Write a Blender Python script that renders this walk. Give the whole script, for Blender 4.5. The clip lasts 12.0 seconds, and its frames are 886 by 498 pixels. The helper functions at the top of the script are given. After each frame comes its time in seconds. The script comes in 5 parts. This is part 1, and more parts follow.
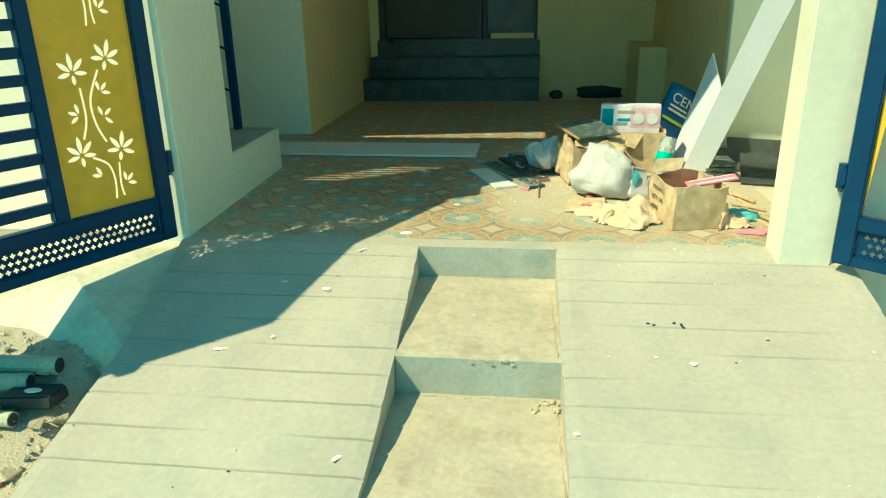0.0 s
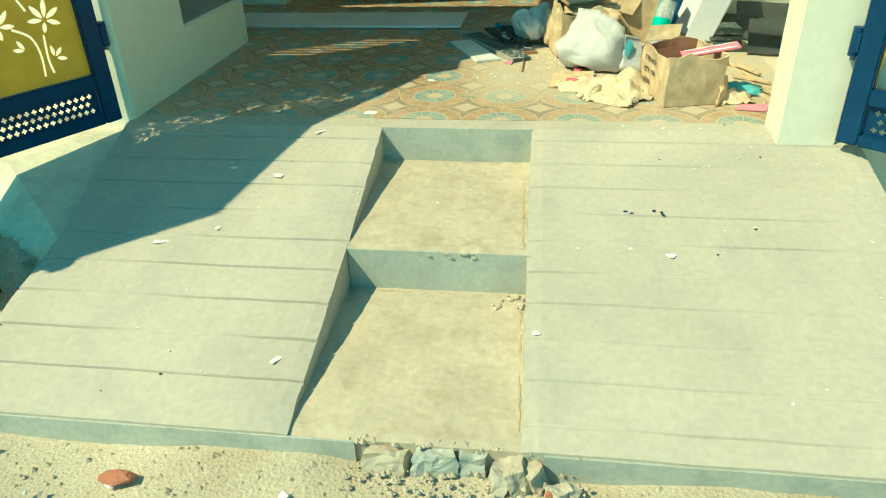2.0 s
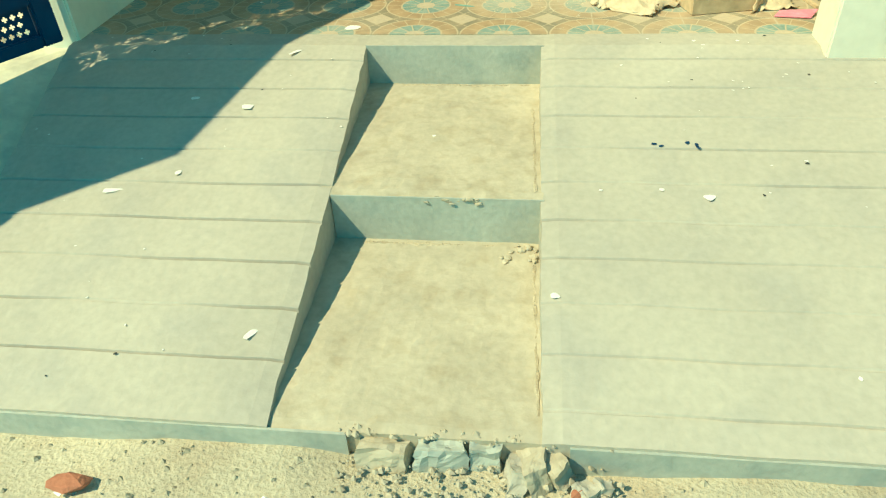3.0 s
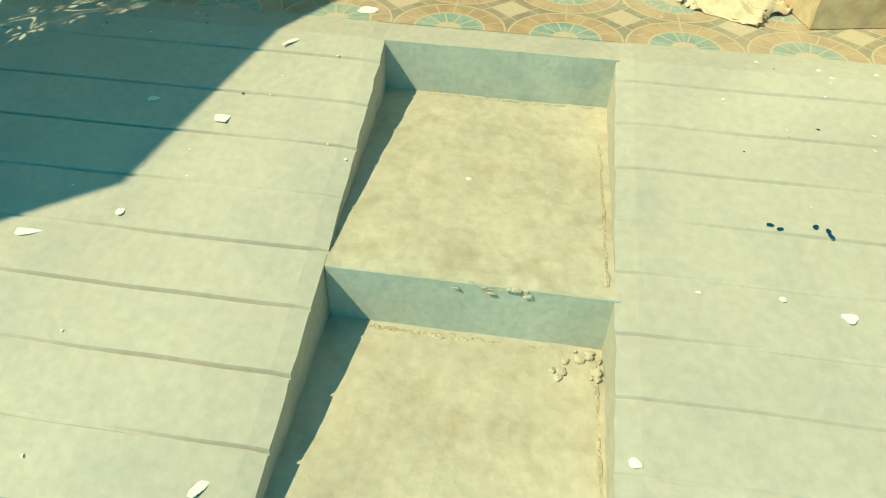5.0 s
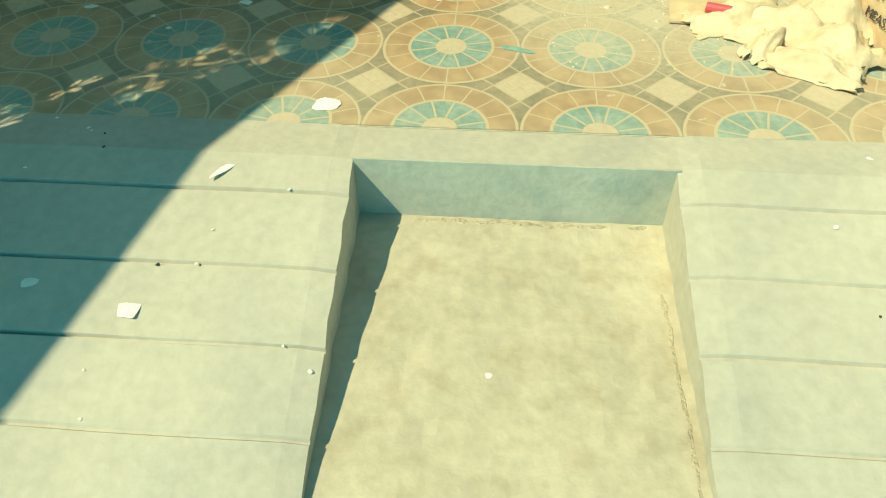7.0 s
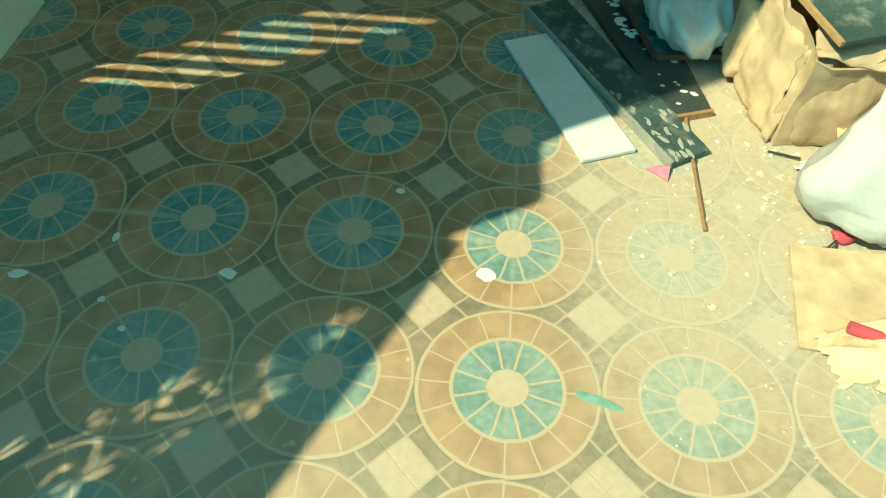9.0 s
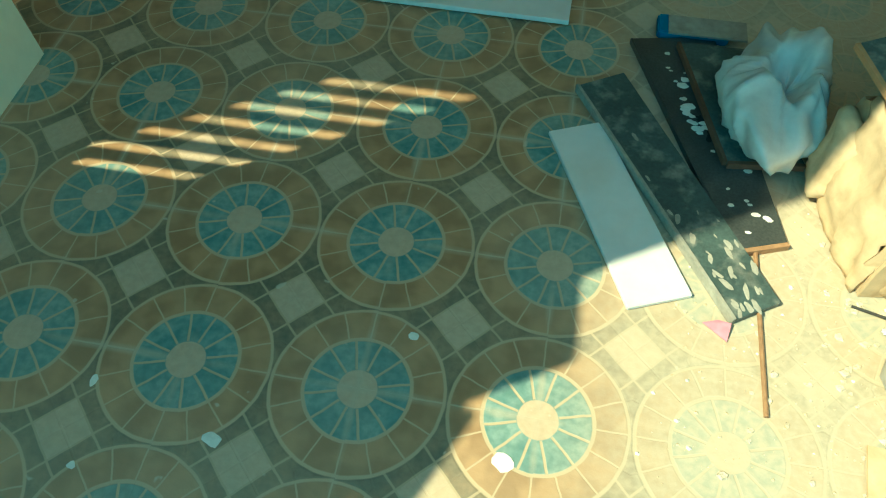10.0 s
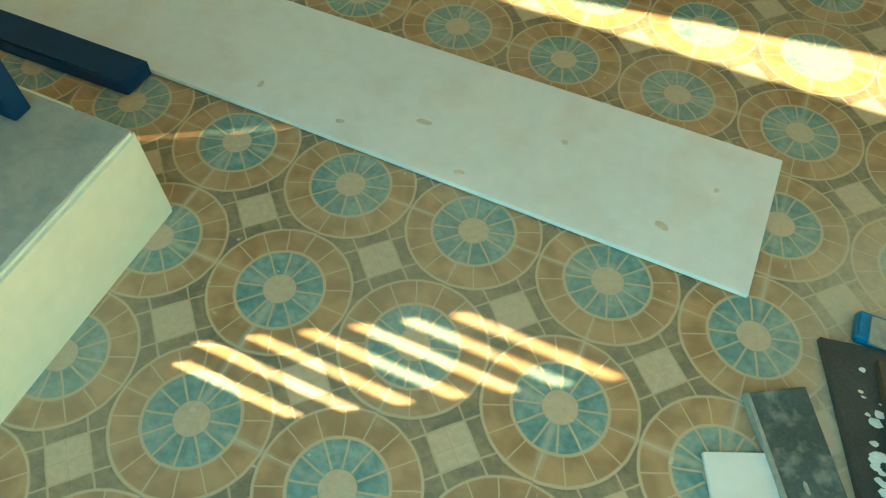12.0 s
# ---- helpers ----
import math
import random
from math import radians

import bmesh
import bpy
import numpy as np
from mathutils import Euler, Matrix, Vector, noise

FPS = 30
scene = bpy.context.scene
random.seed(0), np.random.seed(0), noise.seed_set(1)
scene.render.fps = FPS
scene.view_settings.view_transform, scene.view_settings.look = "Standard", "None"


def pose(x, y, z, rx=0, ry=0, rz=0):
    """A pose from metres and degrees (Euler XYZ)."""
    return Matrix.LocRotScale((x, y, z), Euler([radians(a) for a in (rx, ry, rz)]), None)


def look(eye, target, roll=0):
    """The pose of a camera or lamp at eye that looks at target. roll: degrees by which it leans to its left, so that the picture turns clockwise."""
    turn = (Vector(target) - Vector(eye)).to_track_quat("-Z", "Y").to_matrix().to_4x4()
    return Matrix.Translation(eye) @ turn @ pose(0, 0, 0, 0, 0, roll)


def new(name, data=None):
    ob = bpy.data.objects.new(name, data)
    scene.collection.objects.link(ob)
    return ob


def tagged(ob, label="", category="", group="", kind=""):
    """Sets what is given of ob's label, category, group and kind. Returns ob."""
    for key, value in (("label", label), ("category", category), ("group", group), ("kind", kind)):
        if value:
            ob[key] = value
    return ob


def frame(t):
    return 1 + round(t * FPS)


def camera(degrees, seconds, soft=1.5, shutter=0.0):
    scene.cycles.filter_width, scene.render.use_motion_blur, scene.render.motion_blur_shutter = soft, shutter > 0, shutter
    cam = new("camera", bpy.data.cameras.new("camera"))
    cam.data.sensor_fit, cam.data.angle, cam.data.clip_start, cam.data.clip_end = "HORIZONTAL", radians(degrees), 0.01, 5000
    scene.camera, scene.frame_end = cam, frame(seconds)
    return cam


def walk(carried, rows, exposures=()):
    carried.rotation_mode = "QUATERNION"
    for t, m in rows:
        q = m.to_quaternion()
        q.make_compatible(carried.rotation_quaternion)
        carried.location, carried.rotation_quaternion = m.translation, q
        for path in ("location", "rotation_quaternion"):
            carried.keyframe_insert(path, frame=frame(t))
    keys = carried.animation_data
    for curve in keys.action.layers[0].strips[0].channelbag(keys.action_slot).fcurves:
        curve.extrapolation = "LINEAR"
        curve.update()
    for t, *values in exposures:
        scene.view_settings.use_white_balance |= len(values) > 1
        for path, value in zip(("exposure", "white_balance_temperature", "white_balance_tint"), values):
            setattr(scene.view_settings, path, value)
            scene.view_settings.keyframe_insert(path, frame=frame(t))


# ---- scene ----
cam = camera(64.3, 12.0, soft=1.15)
PATH = [
    (0, (0.355, -3.341, 1.165), (0.119, -1.476, 0.483), -1.0),
    (0.5, (0.438, -3.272, 1.155), (0.238, -1.425, 0.414), -1.3),
    (1, (0.494, -3.225, 1.127), (0.202, -1.435, 0.284), -3.6),
    (1.5, (0.526, -3.179, 1.097), (0.224, -1.449, 0.14), -2.5),
    (2, (0.53, -3.069, 1.075), (0.27, -1.349, 0.088), -2.0),
    (2.5, (0.478, -2.89, 1.029), (0.331, -1.201, -0.032), -1.0),
    (3, (0.454, -2.707, 0.989), (0.227, -1.123, -0.211), -3.0),
    (3.2, (0.479, -2.595, 0.986), (0.236, -0.983, -0.173), -3.0),
    (4.8, (0.317, -2.037, 0.909), (0.233, -0.521, -0.393), 0.8),
    (5, (0.264, -2.018, 0.921), (0.071, -0.54, -0.413), 1.7),
    (5.5, (0.183, -1.896, 0.925), (-0.362, -0.541, -0.441), -1.2),
    (6, (0.17, -1.731, 0.891), (-0.41, -0.278, -0.355), -0.8),
    (6.5, (0.172, -1.533, 0.879), (-0.209, -0.114, -0.477), -3.5),
    (7, (0.128, -1.268, 0.919), (-0.013, 0.124, -0.51), -1.4),
    (7.2, (0.125, -1.193, 0.972), (0.023, 0.247, -0.412), -3.3),
    (8.8, (-0.042, -0.369, 1.109), (-0.106, 0.950, -0.392), 2.4),
    (9, (-0.081, -0.288, 1.184), (-0.176, 0.966, -0.371), 1.4),
    (9.2, (-0.105, -0.217, 1.232), (-0.214, 1.034, -0.312), 0.2),
    (9.5, (-0.115, -0.090, 1.265), (-0.191, 1.181, -0.277), 1.5),
    (9.8, (-0.108, 0.059, 1.249), (-0.286, 1.293, -0.315), -0.1),
    (10, (-0.090, 0.204, 1.283), (-0.268, 1.160, -0.172), -0.3),
    (10.5, (-0.087, 0.376, 1.446), (-0.402, 1.414, -0.235), -0.9),
    (11, (-0.119, 0.463, 1.428), (-0.445, 1.488, -0.258), 1.3),
    (11.5, (-0.231, 0.652, 1.431), (-0.491, 1.672, -0.27), 4.1),
    (12, (-0.376, 0.771, 1.443), (-0.805, 1.799, -0.218), 2.0),
]
EXPOSURES = [(0, 0.58, 5100, -47), (2.0, 0.56, 5100, -47), (5.0, 0.49, 5100, -47), (7.2, 0.57, 5100, -47), (8.8, 0.64, 4880, -50), (9.5, 0.77, 4830, -50),
             (10.0, 0.96, 4880, -48), (10.5, 1.18, 5100, -44), (11.0, 1.65, 5700, -37), (11.5, 2.18, 6500, -28), (12.0, 2.40, 6600, -28)]
walk(cam, [(t, look(eye, target, roll)) for t, eye, target, roll in PATH], EXPOSURES)

# ---- world, sun, exposure ----
K = 0.875                      # metres per unit of the plan below
SUN = Vector((0.70, 0.434, -1.0))   # the way the sunlight goes
world = bpy.data.worlds.new("sky")
scene.world = world
world.use_nodes = True
wn = world.node_tree
sky = wn.nodes.new("ShaderNodeTexSky")
sky.sky_type, sky.sun_disc = "NISHITA", False
sky.sun_elevation = math.atan2(1.0, math.hypot(SUN.x, SUN.y))
sky.ozone_density, sky.dust_density, sky.air_density = 3.0, 0.3, 1.0
sky.sun_rotation = math.atan2(-SUN.x, -SUN.y)
teal = wn.nodes.new("ShaderNodeMix")          # the sky's cast, as the clip shows it in every shade
teal.data_type, teal.blend_type = "RGBA", "MULTIPLY"
teal.inputs[0].default_value, teal.inputs[7].default_value = 1.0, (0.56, 1.0, 0.93, 1.0)
wn.links.new(sky.outputs[0], teal.inputs[6])
wn.links.new(teal.outputs[2], wn.nodes["Background"].inputs[0])
wn.nodes["Background"].inputs[1].default_value = 0.108
lamp = bpy.data.lights.new("sun", "SUN")
lamp.energy, lamp.angle, lamp.color = 5.0, radians(0.5), (1.0, 0.624, 0.432)
sun = new("sun", lamp)
sun.rotation_mode = "QUATERNION"
sun.rotation_quaternion = SUN.to_track_quat("-Z", "Y")

# ---- materials ----
def mat(name, colour, rough=0.8, metal=0.0, vary=0.12, grain=60.0, blotch=3.0, bump=0.15, tint=None, tint_amount=0.0, spec=0.5):
    """A surface with fine grain, broad blotches and relief; tint is a second colour that shows in patches."""
    m = bpy.data.materials.new(name)
    m.use_nodes = True
    t = m.node_tree
    b = t.nodes["Principled BSDF"]
    b.inputs["Roughness"].default_value, b.inputs["Metallic"].default_value = rough, metal
    b.inputs["Specular IOR Level"].default_value = spec
    co = t.nodes.new("ShaderNodeTexCoord")
    geo = t.nodes.new("ShaderNodeNewGeometry")
    info = t.nodes.new("ShaderNodeObjectInfo")
    def tex(scale, detail, src):
        n = t.nodes.new("ShaderNodeTexNoise")
        n.inputs["Scale"].default_value, n.inputs["Detail"].default_value = scale, detail
        t.links.new(src, n.inputs["Vector"])
        return n.outputs["Fac"]
    pos = geo.outputs["Position"]
    fine, broad = tex(grain, 6, pos), tex(blotch, 5, pos)
    def ramp_of(src, lo, hi, a, c):
        r = t.nodes.new("ShaderNodeMapRange")
        r.inputs[1].default_value, r.inputs[2].default_value, r.inputs[3].default_value, r.inputs[4].default_value = lo, hi, a, c
        t.links.new(src, r.inputs[0])
        return r.outputs[0]
    def mul(a, c):
        x = t.nodes.new("ShaderNodeMath")
        x.operation = "MULTIPLY"
        t.links.new(a, x.inputs[0])
        t.links.new(c, x.inputs[1])
        return x.outputs[0]
    value = mul(ramp_of(fine, 0.25, 0.75, 1 - vary, 1 + vary), ramp_of(broad, 0.3, 0.7, 1 - vary, 1 + vary))
    value = mul(value, ramp_of(info.outputs["Random"], 0, 1, 1 - 0.4 * vary, 1 + 0.4 * vary))
    base = t.nodes.new("ShaderNodeMix")
    base.data_type = "RGBA"
    base.inputs[6].default_value = (*colour, 1)
    base.inputs[7].default_value = (*(tint or colour), 1)
    t.links.new(ramp_of(tex(blotch * 2.7, 8, pos), 0.5, 0.68, 0, tint_amount), base.inputs[0])
    out = t.nodes.new("ShaderNodeMix")
    out.data_type, out.blend_type = "RGBA", "MULTIPLY"
    out.inputs[0].default_value = 1
    grey = t.nodes.new("ShaderNodeCombineColor")
    for k in range(3):
        t.links.new(value, grey.inputs[k])
    t.links.new(base.outputs[2], out.inputs[6])
    t.links.new(grey.outputs[0], out.inputs[7])
    t.links.new(out.outputs[2], b.inputs["Base Color"])
    if bump:
        bp = t.nodes.new("ShaderNodeBump")
        bp.inputs["Strength"].default_value, bp.inputs["Distance"].default_value = bump, 0.01
        t.links.new(fine, bp.inputs["Height"])
        t.links.new(bp.outputs[0], b.inputs["Normal"])
    t.links.new(ramp_of(broad, 0.3, 0.7, max(0.03, rough - 0.08), min(1, rough + 0.08)), b.inputs["Roughness"])
    return m


CEMENT = mat("cement_screed", (0.455, 0.415, 0.325), 0.9, grain=42, blotch=1.5, vary=0.085, bump=0.2, tint=(0.385, 0.36, 0.30), tint_amount=0.55)
GROUT = mat("pale_grout", (0.60, 0.53, 0.40), 0.95, vary=0.1, bump=0.2)
PAINT_APRON = mat("weathered_cream_plaster", (0.66, 0.62, 0.45), 0.9, grain=30, blotch=2, vary=0.10, bump=0.3, tint=(0.42, 0.39, 0.30), tint_amount=0.5)
CEMENT_ROUGH = mat("rough_cement", (0.475, 0.418, 0.30), 0.95, grain=38, blotch=5.0, vary=0.11, bump=0.3, tint=(0.40, 0.338, 0.225), tint_amount=0.7)
CEMENT_FACE = mat("cement_riser", (0.42, 0.43, 0.36), 0.9, grain=50, blotch=4, vary=0.10, bump=0.2, tint=(0.30, 0.34, 0.30), tint_amount=0.6)
SAND = mat("sandy_soil", (0.47, 0.415, 0.29), 1.0, grain=90, blotch=2, vary=0.16, bump=0.8, tint=(0.41, 0.33, 0.215), tint_amount=0.7)
GRIT = mat("plaster_dust", (0.60, 0.53, 0.39), 1.0, grain=140, blotch=9, vary=0.25, bump=0.6)
SAND_WARM = mat("orange_sand", (0.44, 0.375, 0.255), 1.0, grain=120, blotch=9, vary=0.2, bump=0.8)
PAINT_GREEN = mat("pale_green_paint", (0.77, 0.78, 0.62), 0.75, grain=25, blotch=1.2, vary=0.04, bump=0.08)
PAINT_CREAM = mat("cream_paint", (0.80, 0.76, 0.60), 0.75, grain=25, blotch=1.5, vary=0.05, bump=0.12)
PAINT_YELLOW = mat("yellow_paint", (0.74, 0.60, 0.30), 0.75, grain=25, blotch=1.2, vary=0.05, bump=0.08)
WHITE_CEILING = mat("ceiling_white", (0.80, 0.80, 0.76), 0.9, vary=0.04, bump=0.05)
GRANITE_DARK = mat("dark_granite", (0.050, 0.058, 0.056), 0.35, grain=180, blotch=5, vary=0.3, bump=0.02, tint=(0.10, 0.11, 0.11), tint_amount=0.4)
GRANITE_DUSTY = mat("dusty_dark_granite", (0.06, 0.09, 0.085), 0.55, grain=120, blotch=8, vary=0.25, bump=0.05, tint=(0.44, 0.43, 0.36), tint_amount=0.42)
DOOR_DARK = mat("dark_door_wood", (0.05, 0.04, 0.035), 0.5, grain=40, vary=0.2, bump=0.1)
BLUE = mat("blue_enamel", (0.008, 0.040, 0.105), 0.5, grain=20, vary=0.08, bump=0.03, tint=(0.02, 0.075, 0.17), tint_amount=0.25, spec=0.25)
YELLOW = mat("golden_yellow_enamel", (0.80, 0.47, 0.035), 0.42, grain=18, blotch=4, vary=0.06, bump=0.03, tint=(0.60, 0.37, 0.03), tint_amount=0.4)
PANEL_WHITE = mat("white_stone_panel", (0.75, 0.75, 0.71), 0.45, grain=30, blotch=2.2, vary=0.035, bump=0.03, tint=(0.60, 0.50, 0.36), tint_amount=0.28)
BOARD_WHITE = mat("white_board_face", (0.66, 0.70, 0.74), 0.5, grain=30, blotch=3, vary=0.04, bump=0.03)
CARD = mat("cardboard", (0.58, 0.45, 0.27), 0.9, grain=24, blotch=6, vary=0.13, bump=0.3, tint=(0.40, 0.28, 0.15), tint_amount=0.5)
CARD_DARK = mat("cardboard_inside", (0.26, 0.13, 0.08), 0.9, grain=30, vary=0.1, bump=0.1)
CARD_CUT = mat("cut_board_edge", (0.42, 0.27, 0.13), 0.9, grain=50, vary=0.15, bump=0.1)
SACK = mat("white_woven_sack", (0.52, 0.51, 0.475), 0.6, grain=90, blotch=7, vary=0.06, bump=0.12, tint=(0.48, 0.46, 0.40), tint_amount=0.5)
SACK_BLUE = mat("pale_blue_plastic_sack", (0.66, 0.68, 0.64), 0.55, grain=40, blotch=6, vary=0.08, bump=0.10)
PAPER = mat("crumpled_paper", (0.64, 0.52, 0.34), 0.9, grain=60, vary=0.12, bump=0.2)
SMEAR = mat("dried_cement_smear", (0.36, 0.35, 0.29), 0.95, grain=90, blotch=14, vary=0.15, bump=0.3)
STAIN = mat("brown_stain", (0.62, 0.55, 0.43), 0.8, grain=60, vary=0.15, bump=0)
WIRE = mat("dark_wire", (0.04, 0.04, 0.035), 0.5, vary=0.1, bump=0)
PACK_BLUE = mat("packet_blue", (0.02, 0.16, 0.30), 0.5, vary=0.15, bump=0.05)
DUSTY_PAPER = mat("dusty_grey_paper", (0.34, 0.32, 0.26), 0.9, grain=60, blotch=8, vary=0.15, bump=0.1, tint=(0.20, 0.19, 0.15), tint_amount=0.6)
CEMENT_BAG = mat("blue_cement_bag", (0.02, 0.10, 0.25), 0.5, grain=60, vary=0.15, bump=0.15)
PRINT_PINK = mat("pink_print", (0.75, 0.25, 0.33), 0.5, vary=0.15, blotch=12, bump=0)
PRINT_WHITE = mat("white_carton", (0.78, 0.76, 0.78), 0.45, vary=0.08, blotch=8, bump=0, tint=(0.72, 0.42, 0.62), tint_amount=0.5)
PRINT_TEAL = mat("teal_print", (0.05, 0.32, 0.40), 0.5, vary=0.1, bump=0)
PRINT_ROSE = mat("soft_rose_print", (0.74, 0.50, 0.56), 0.5, vary=0.1, blotch=14, bump=0)
PRINT_INK = mat("dark_print", (0.08, 0.07, 0.07), 0.8, vary=0.05, bump=0)
FOIL_TEAL = mat("pale_teal_plastic", (0.16, 0.48, 0.52), 0.35, vary=0.12, blotch=14, bump=0.05)
PRINT_LIME = mat("lime_print", (0.55, 0.65, 0.05), 0.5, vary=0.05, bump=0)
PINK = mat("red_pink_plastic", (0.45, 0.07, 0.09), 0.45, vary=0.1, bump=0.02)
# Darker copy of WOOD with the porch shade painted in.
WOOD_SHADED = mat("shaded_board_edge", (0.13, 0.075, 0.042), 0.8, grain=80, vary=0.2, bump=0.2)
WOOD = mat("raw_stick_wood", (0.30, 0.18, 0.09), 0.8, grain=80, vary=0.2, bump=0.3)
BAMBOO = mat("weathered_bamboo", (0.48, 0.46, 0.32), 0.75, grain=70, vary=0.2, bump=0.25)
BRICK = mat("red_brick", (0.36, 0.15, 0.085), 0.95, grain=60, vary=0.2, bump=0.6)
CHIP = mat("white_plaster_chip", (0.80, 0.78, 0.70), 0.9, vary=0.08, bump=0.2)
PLASTER_GREY = mat("grey_plaster", (0.45, 0.42, 0.36), 0.9, vary=0.1)
TEAL_DULL = mat("dull_teal_smear", (0.22, 0.34, 0.28), 0.8, vary=0.2, blotch=14)
PLASTIC_DARK = mat("black_rubber", (0.03, 0.035, 0.035), 0.6, vary=0.2, bump=0.1)


def tile_material():
    """Printed mosaic: rings round each corner, a diamond in the middle."""
    m = bpy.data.materials.new("mosaic_tile")
    m.use_nodes = True
    t = m.node_tree
    L = t.links.new
    b = t.nodes["Principled BSDF"]
    def node(kind, **kw):
        n = t.nodes.new(kind)
        for k, v in kw.items():
            if k == "operation":
                n.operation = v
        return n
    def num(op, a, c=0.0, clamp=False):
        n = t.nodes.new("ShaderNodeMath")
        n.operation, n.use_clamp = op, clamp
        for i, v in enumerate((a, c)):
            if isinstance(v, (int, float)):
                n.inputs[i].default_value = v
            else:
                L(v, n.inputs[i])
        return n.outputs[0]
    def step(lo, hi, v):
        n = t.nodes.new("ShaderNodeMapRange")
        n.interpolation_type = "SMOOTHSTEP"
        n.inputs[1].default_value, n.inputs[2].default_value = lo, hi
        L(v, n.inputs[0])
        return n.outputs[0]
    def mix(f, a, c):
        n = t.nodes.new("ShaderNodeMix")
        n.data_type = "RGBA"
        if isinstance(f, (int, float)):
            n.inputs[0].default_value = f
        else:
            L(f, n.inputs[0])
        for i, v in ((6, a), (7, c)):
            if isinstance(v, tuple):
                n.inputs[i].default_value = (*v, 1)
            else:
                L(v, n.inputs[i])
        return n.outputs[2]
    co = t.nodes.new("ShaderNodeTexCoord")
    geo = t.nodes.new("ShaderNodeNewGeometry")
    info = t.nodes.new("ShaderNodeObjectInfo")
    sep = t.nodes.new("ShaderNodeSeparateXYZ")
    unit = t.nodes.new("ShaderNodeVectorMath")
    unit.operation = "SCALE"
    unit.inputs[3].default_value = 1 / (0.4 * K)
    L(co.outputs["Object"], unit.inputs[0])
    wob = t.nodes.new("ShaderNodeTexNoise")
    wob.inputs["Scale"].default_value = 9.0
    L(unit.outputs[0], wob.inputs["Vector"])
    off = t.nodes.new("ShaderNodeVectorMath")
    off.operation = "MULTIPLY_ADD"
    L(wob.outputs["Color"], off.inputs[0])
    off.inputs[1].default_value = (0.012, 0.012, 0)
    L(unit.outputs[0], off.inputs[2])
    L(off.outputs[0], sep.inputs[0])
    u, v = num("ABSOLUTE", sep.outputs[0]), num("ABSOLUTE", sep.outputs[1])
    cu, cv = num("SUBTRACT", 0.5, u), num("SUBTRACT", 0.5, v)
    r = num("SQRT", num("ADD", num("MULTIPLY", cu, cu), num("MULTIPLY", cv, cv)))
    ang = num("DIVIDE", num("ARCTAN2", cv, cu), math.pi / 2)
    dia = num("ADD", u, v)
    def near(v0, at, w):
        return num("SUBTRACT", 1.0, step(w * 0.45, w, num("ABSOLUTE", num("SUBTRACT", v0, at))))
    def spokes(count, shift, w):
        f = num("FRACT", num("ADD", num("MULTIPLY", ang, count), shift))
        d = num("MULTIPLY", num("ABSOLUTE", num("SUBTRACT", f, 0.5)), r)
        return num("SUBTRACT", 1.0, step(w * 0.4, w, d))
    fine = t.nodes.new("ShaderNodeTexNoise")
    fine.inputs["Scale"].default_value, fine.inputs["Detail"].default_value = 60, 8
    L(geo.outputs["Position"], fine.inputs["Vector"])
    broad = t.nodes.new("ShaderNodeTexNoise")
    broad.inputs["Scale"].default_value, broad.inputs["Detail"].default_value = 1.6, 6
    L(geo.outputs["Position"], broad.inputs["Vector"])
    cell = t.nodes.new("ShaderNodeTexNoise")
    cell.inputs["Scale"].default_value = 14
    L(geo.outputs["Position"], cell.inputs["Vector"])
    grain = step(0.3, 0.7, fine.outputs[0])
    patch = step(0.35, 0.65, cell.outputs[0])
    brown = mix(patch, (0.305, 0.188, 0.088), (0.435, 0.28, 0.138))
    teal = mix(patch, mix(grain, (0.10, 0.215, 0.20), (0.16, 0.29, 0.27)), mix(grain, (0.16, 0.28, 0.25), (0.29, 0.39, 0.345)))
    cream = mix(grain, (0.50, 0.39, 0.26), (0.57, 0.46, 0.31))
    olive = mix(patch, mix(grain, (0.135, 0.122, 0.08), (0.20, 0.172, 0.11)), mix(grain, (0.22, 0.175, 0.105), (0.30, 0.23, 0.135)))
    line = (0.53, 0.42, 0.26)
    outer = step(0.492, 0.500, r)
    inner = num("SUBTRACT", 1.0, step(0.298, 0.304, r))
    core = num("SUBTRACT", 1.0, step(0.108, 0.116, r))
    col = mix(inner, brown, teal)
    joint_in = num("MULTIPLY", spokes(3, 0.0, 0.020), step(0.11, 0.12, r))
    joint_in = num("MULTIPLY", joint_in, num("SUBTRACT", 1.0, step(0.29, 0.30, r)))
    joint_out = num("MULTIPLY", spokes(4, 0.5, 0.019), step(0.30, 0.31, r))
    lines = num("MAXIMUM", num("MAXIMUM", joint_in, joint_out), num("MAXIMUM", near(r, 0.302, 0.015), near(r, 0.490, 0.018)))
    col = mix(num("MULTIPLY", lines, 0.95), col, line)
    col = mix(core, col, cream)
    skew = num("ABSOLUTE", num("SUBTRACT", u, v))
    bars = num("MAXIMUM", near(dia, 0.176, 0.013), num("MULTIPLY", near(skew, 0.176, 0.013), step(0.172, 0.178, dia)))
    rest = mix(num("MULTIPLY", bars, 0.8), olive, line)
    rest = mix(num("SUBTRACT", 1.0, step(0.166, 0.172, dia)), rest, cream)
    col = mix(outer, col, rest)
    dust = num("MULTIPLY", step(0.38, 0.64, broad.outputs[0]), 0.26)
    gsep = t.nodes.new("ShaderNodeSeparateXYZ")
    L(geo.outputs["Position"], gsep.inputs[0])
    # Dust by the heap; towards the front it paints the sunlit tiles' paleness.
    pile_sun_dust = num("MULTIPLY", step(0.05 * K, 0.55 * K, num("ADD", gsep.outputs[0], num("MULTIPLY", broad.outputs[0], 0.3))), step(-0.25 * K, 0.75 * K, gsep.outputs[1]))
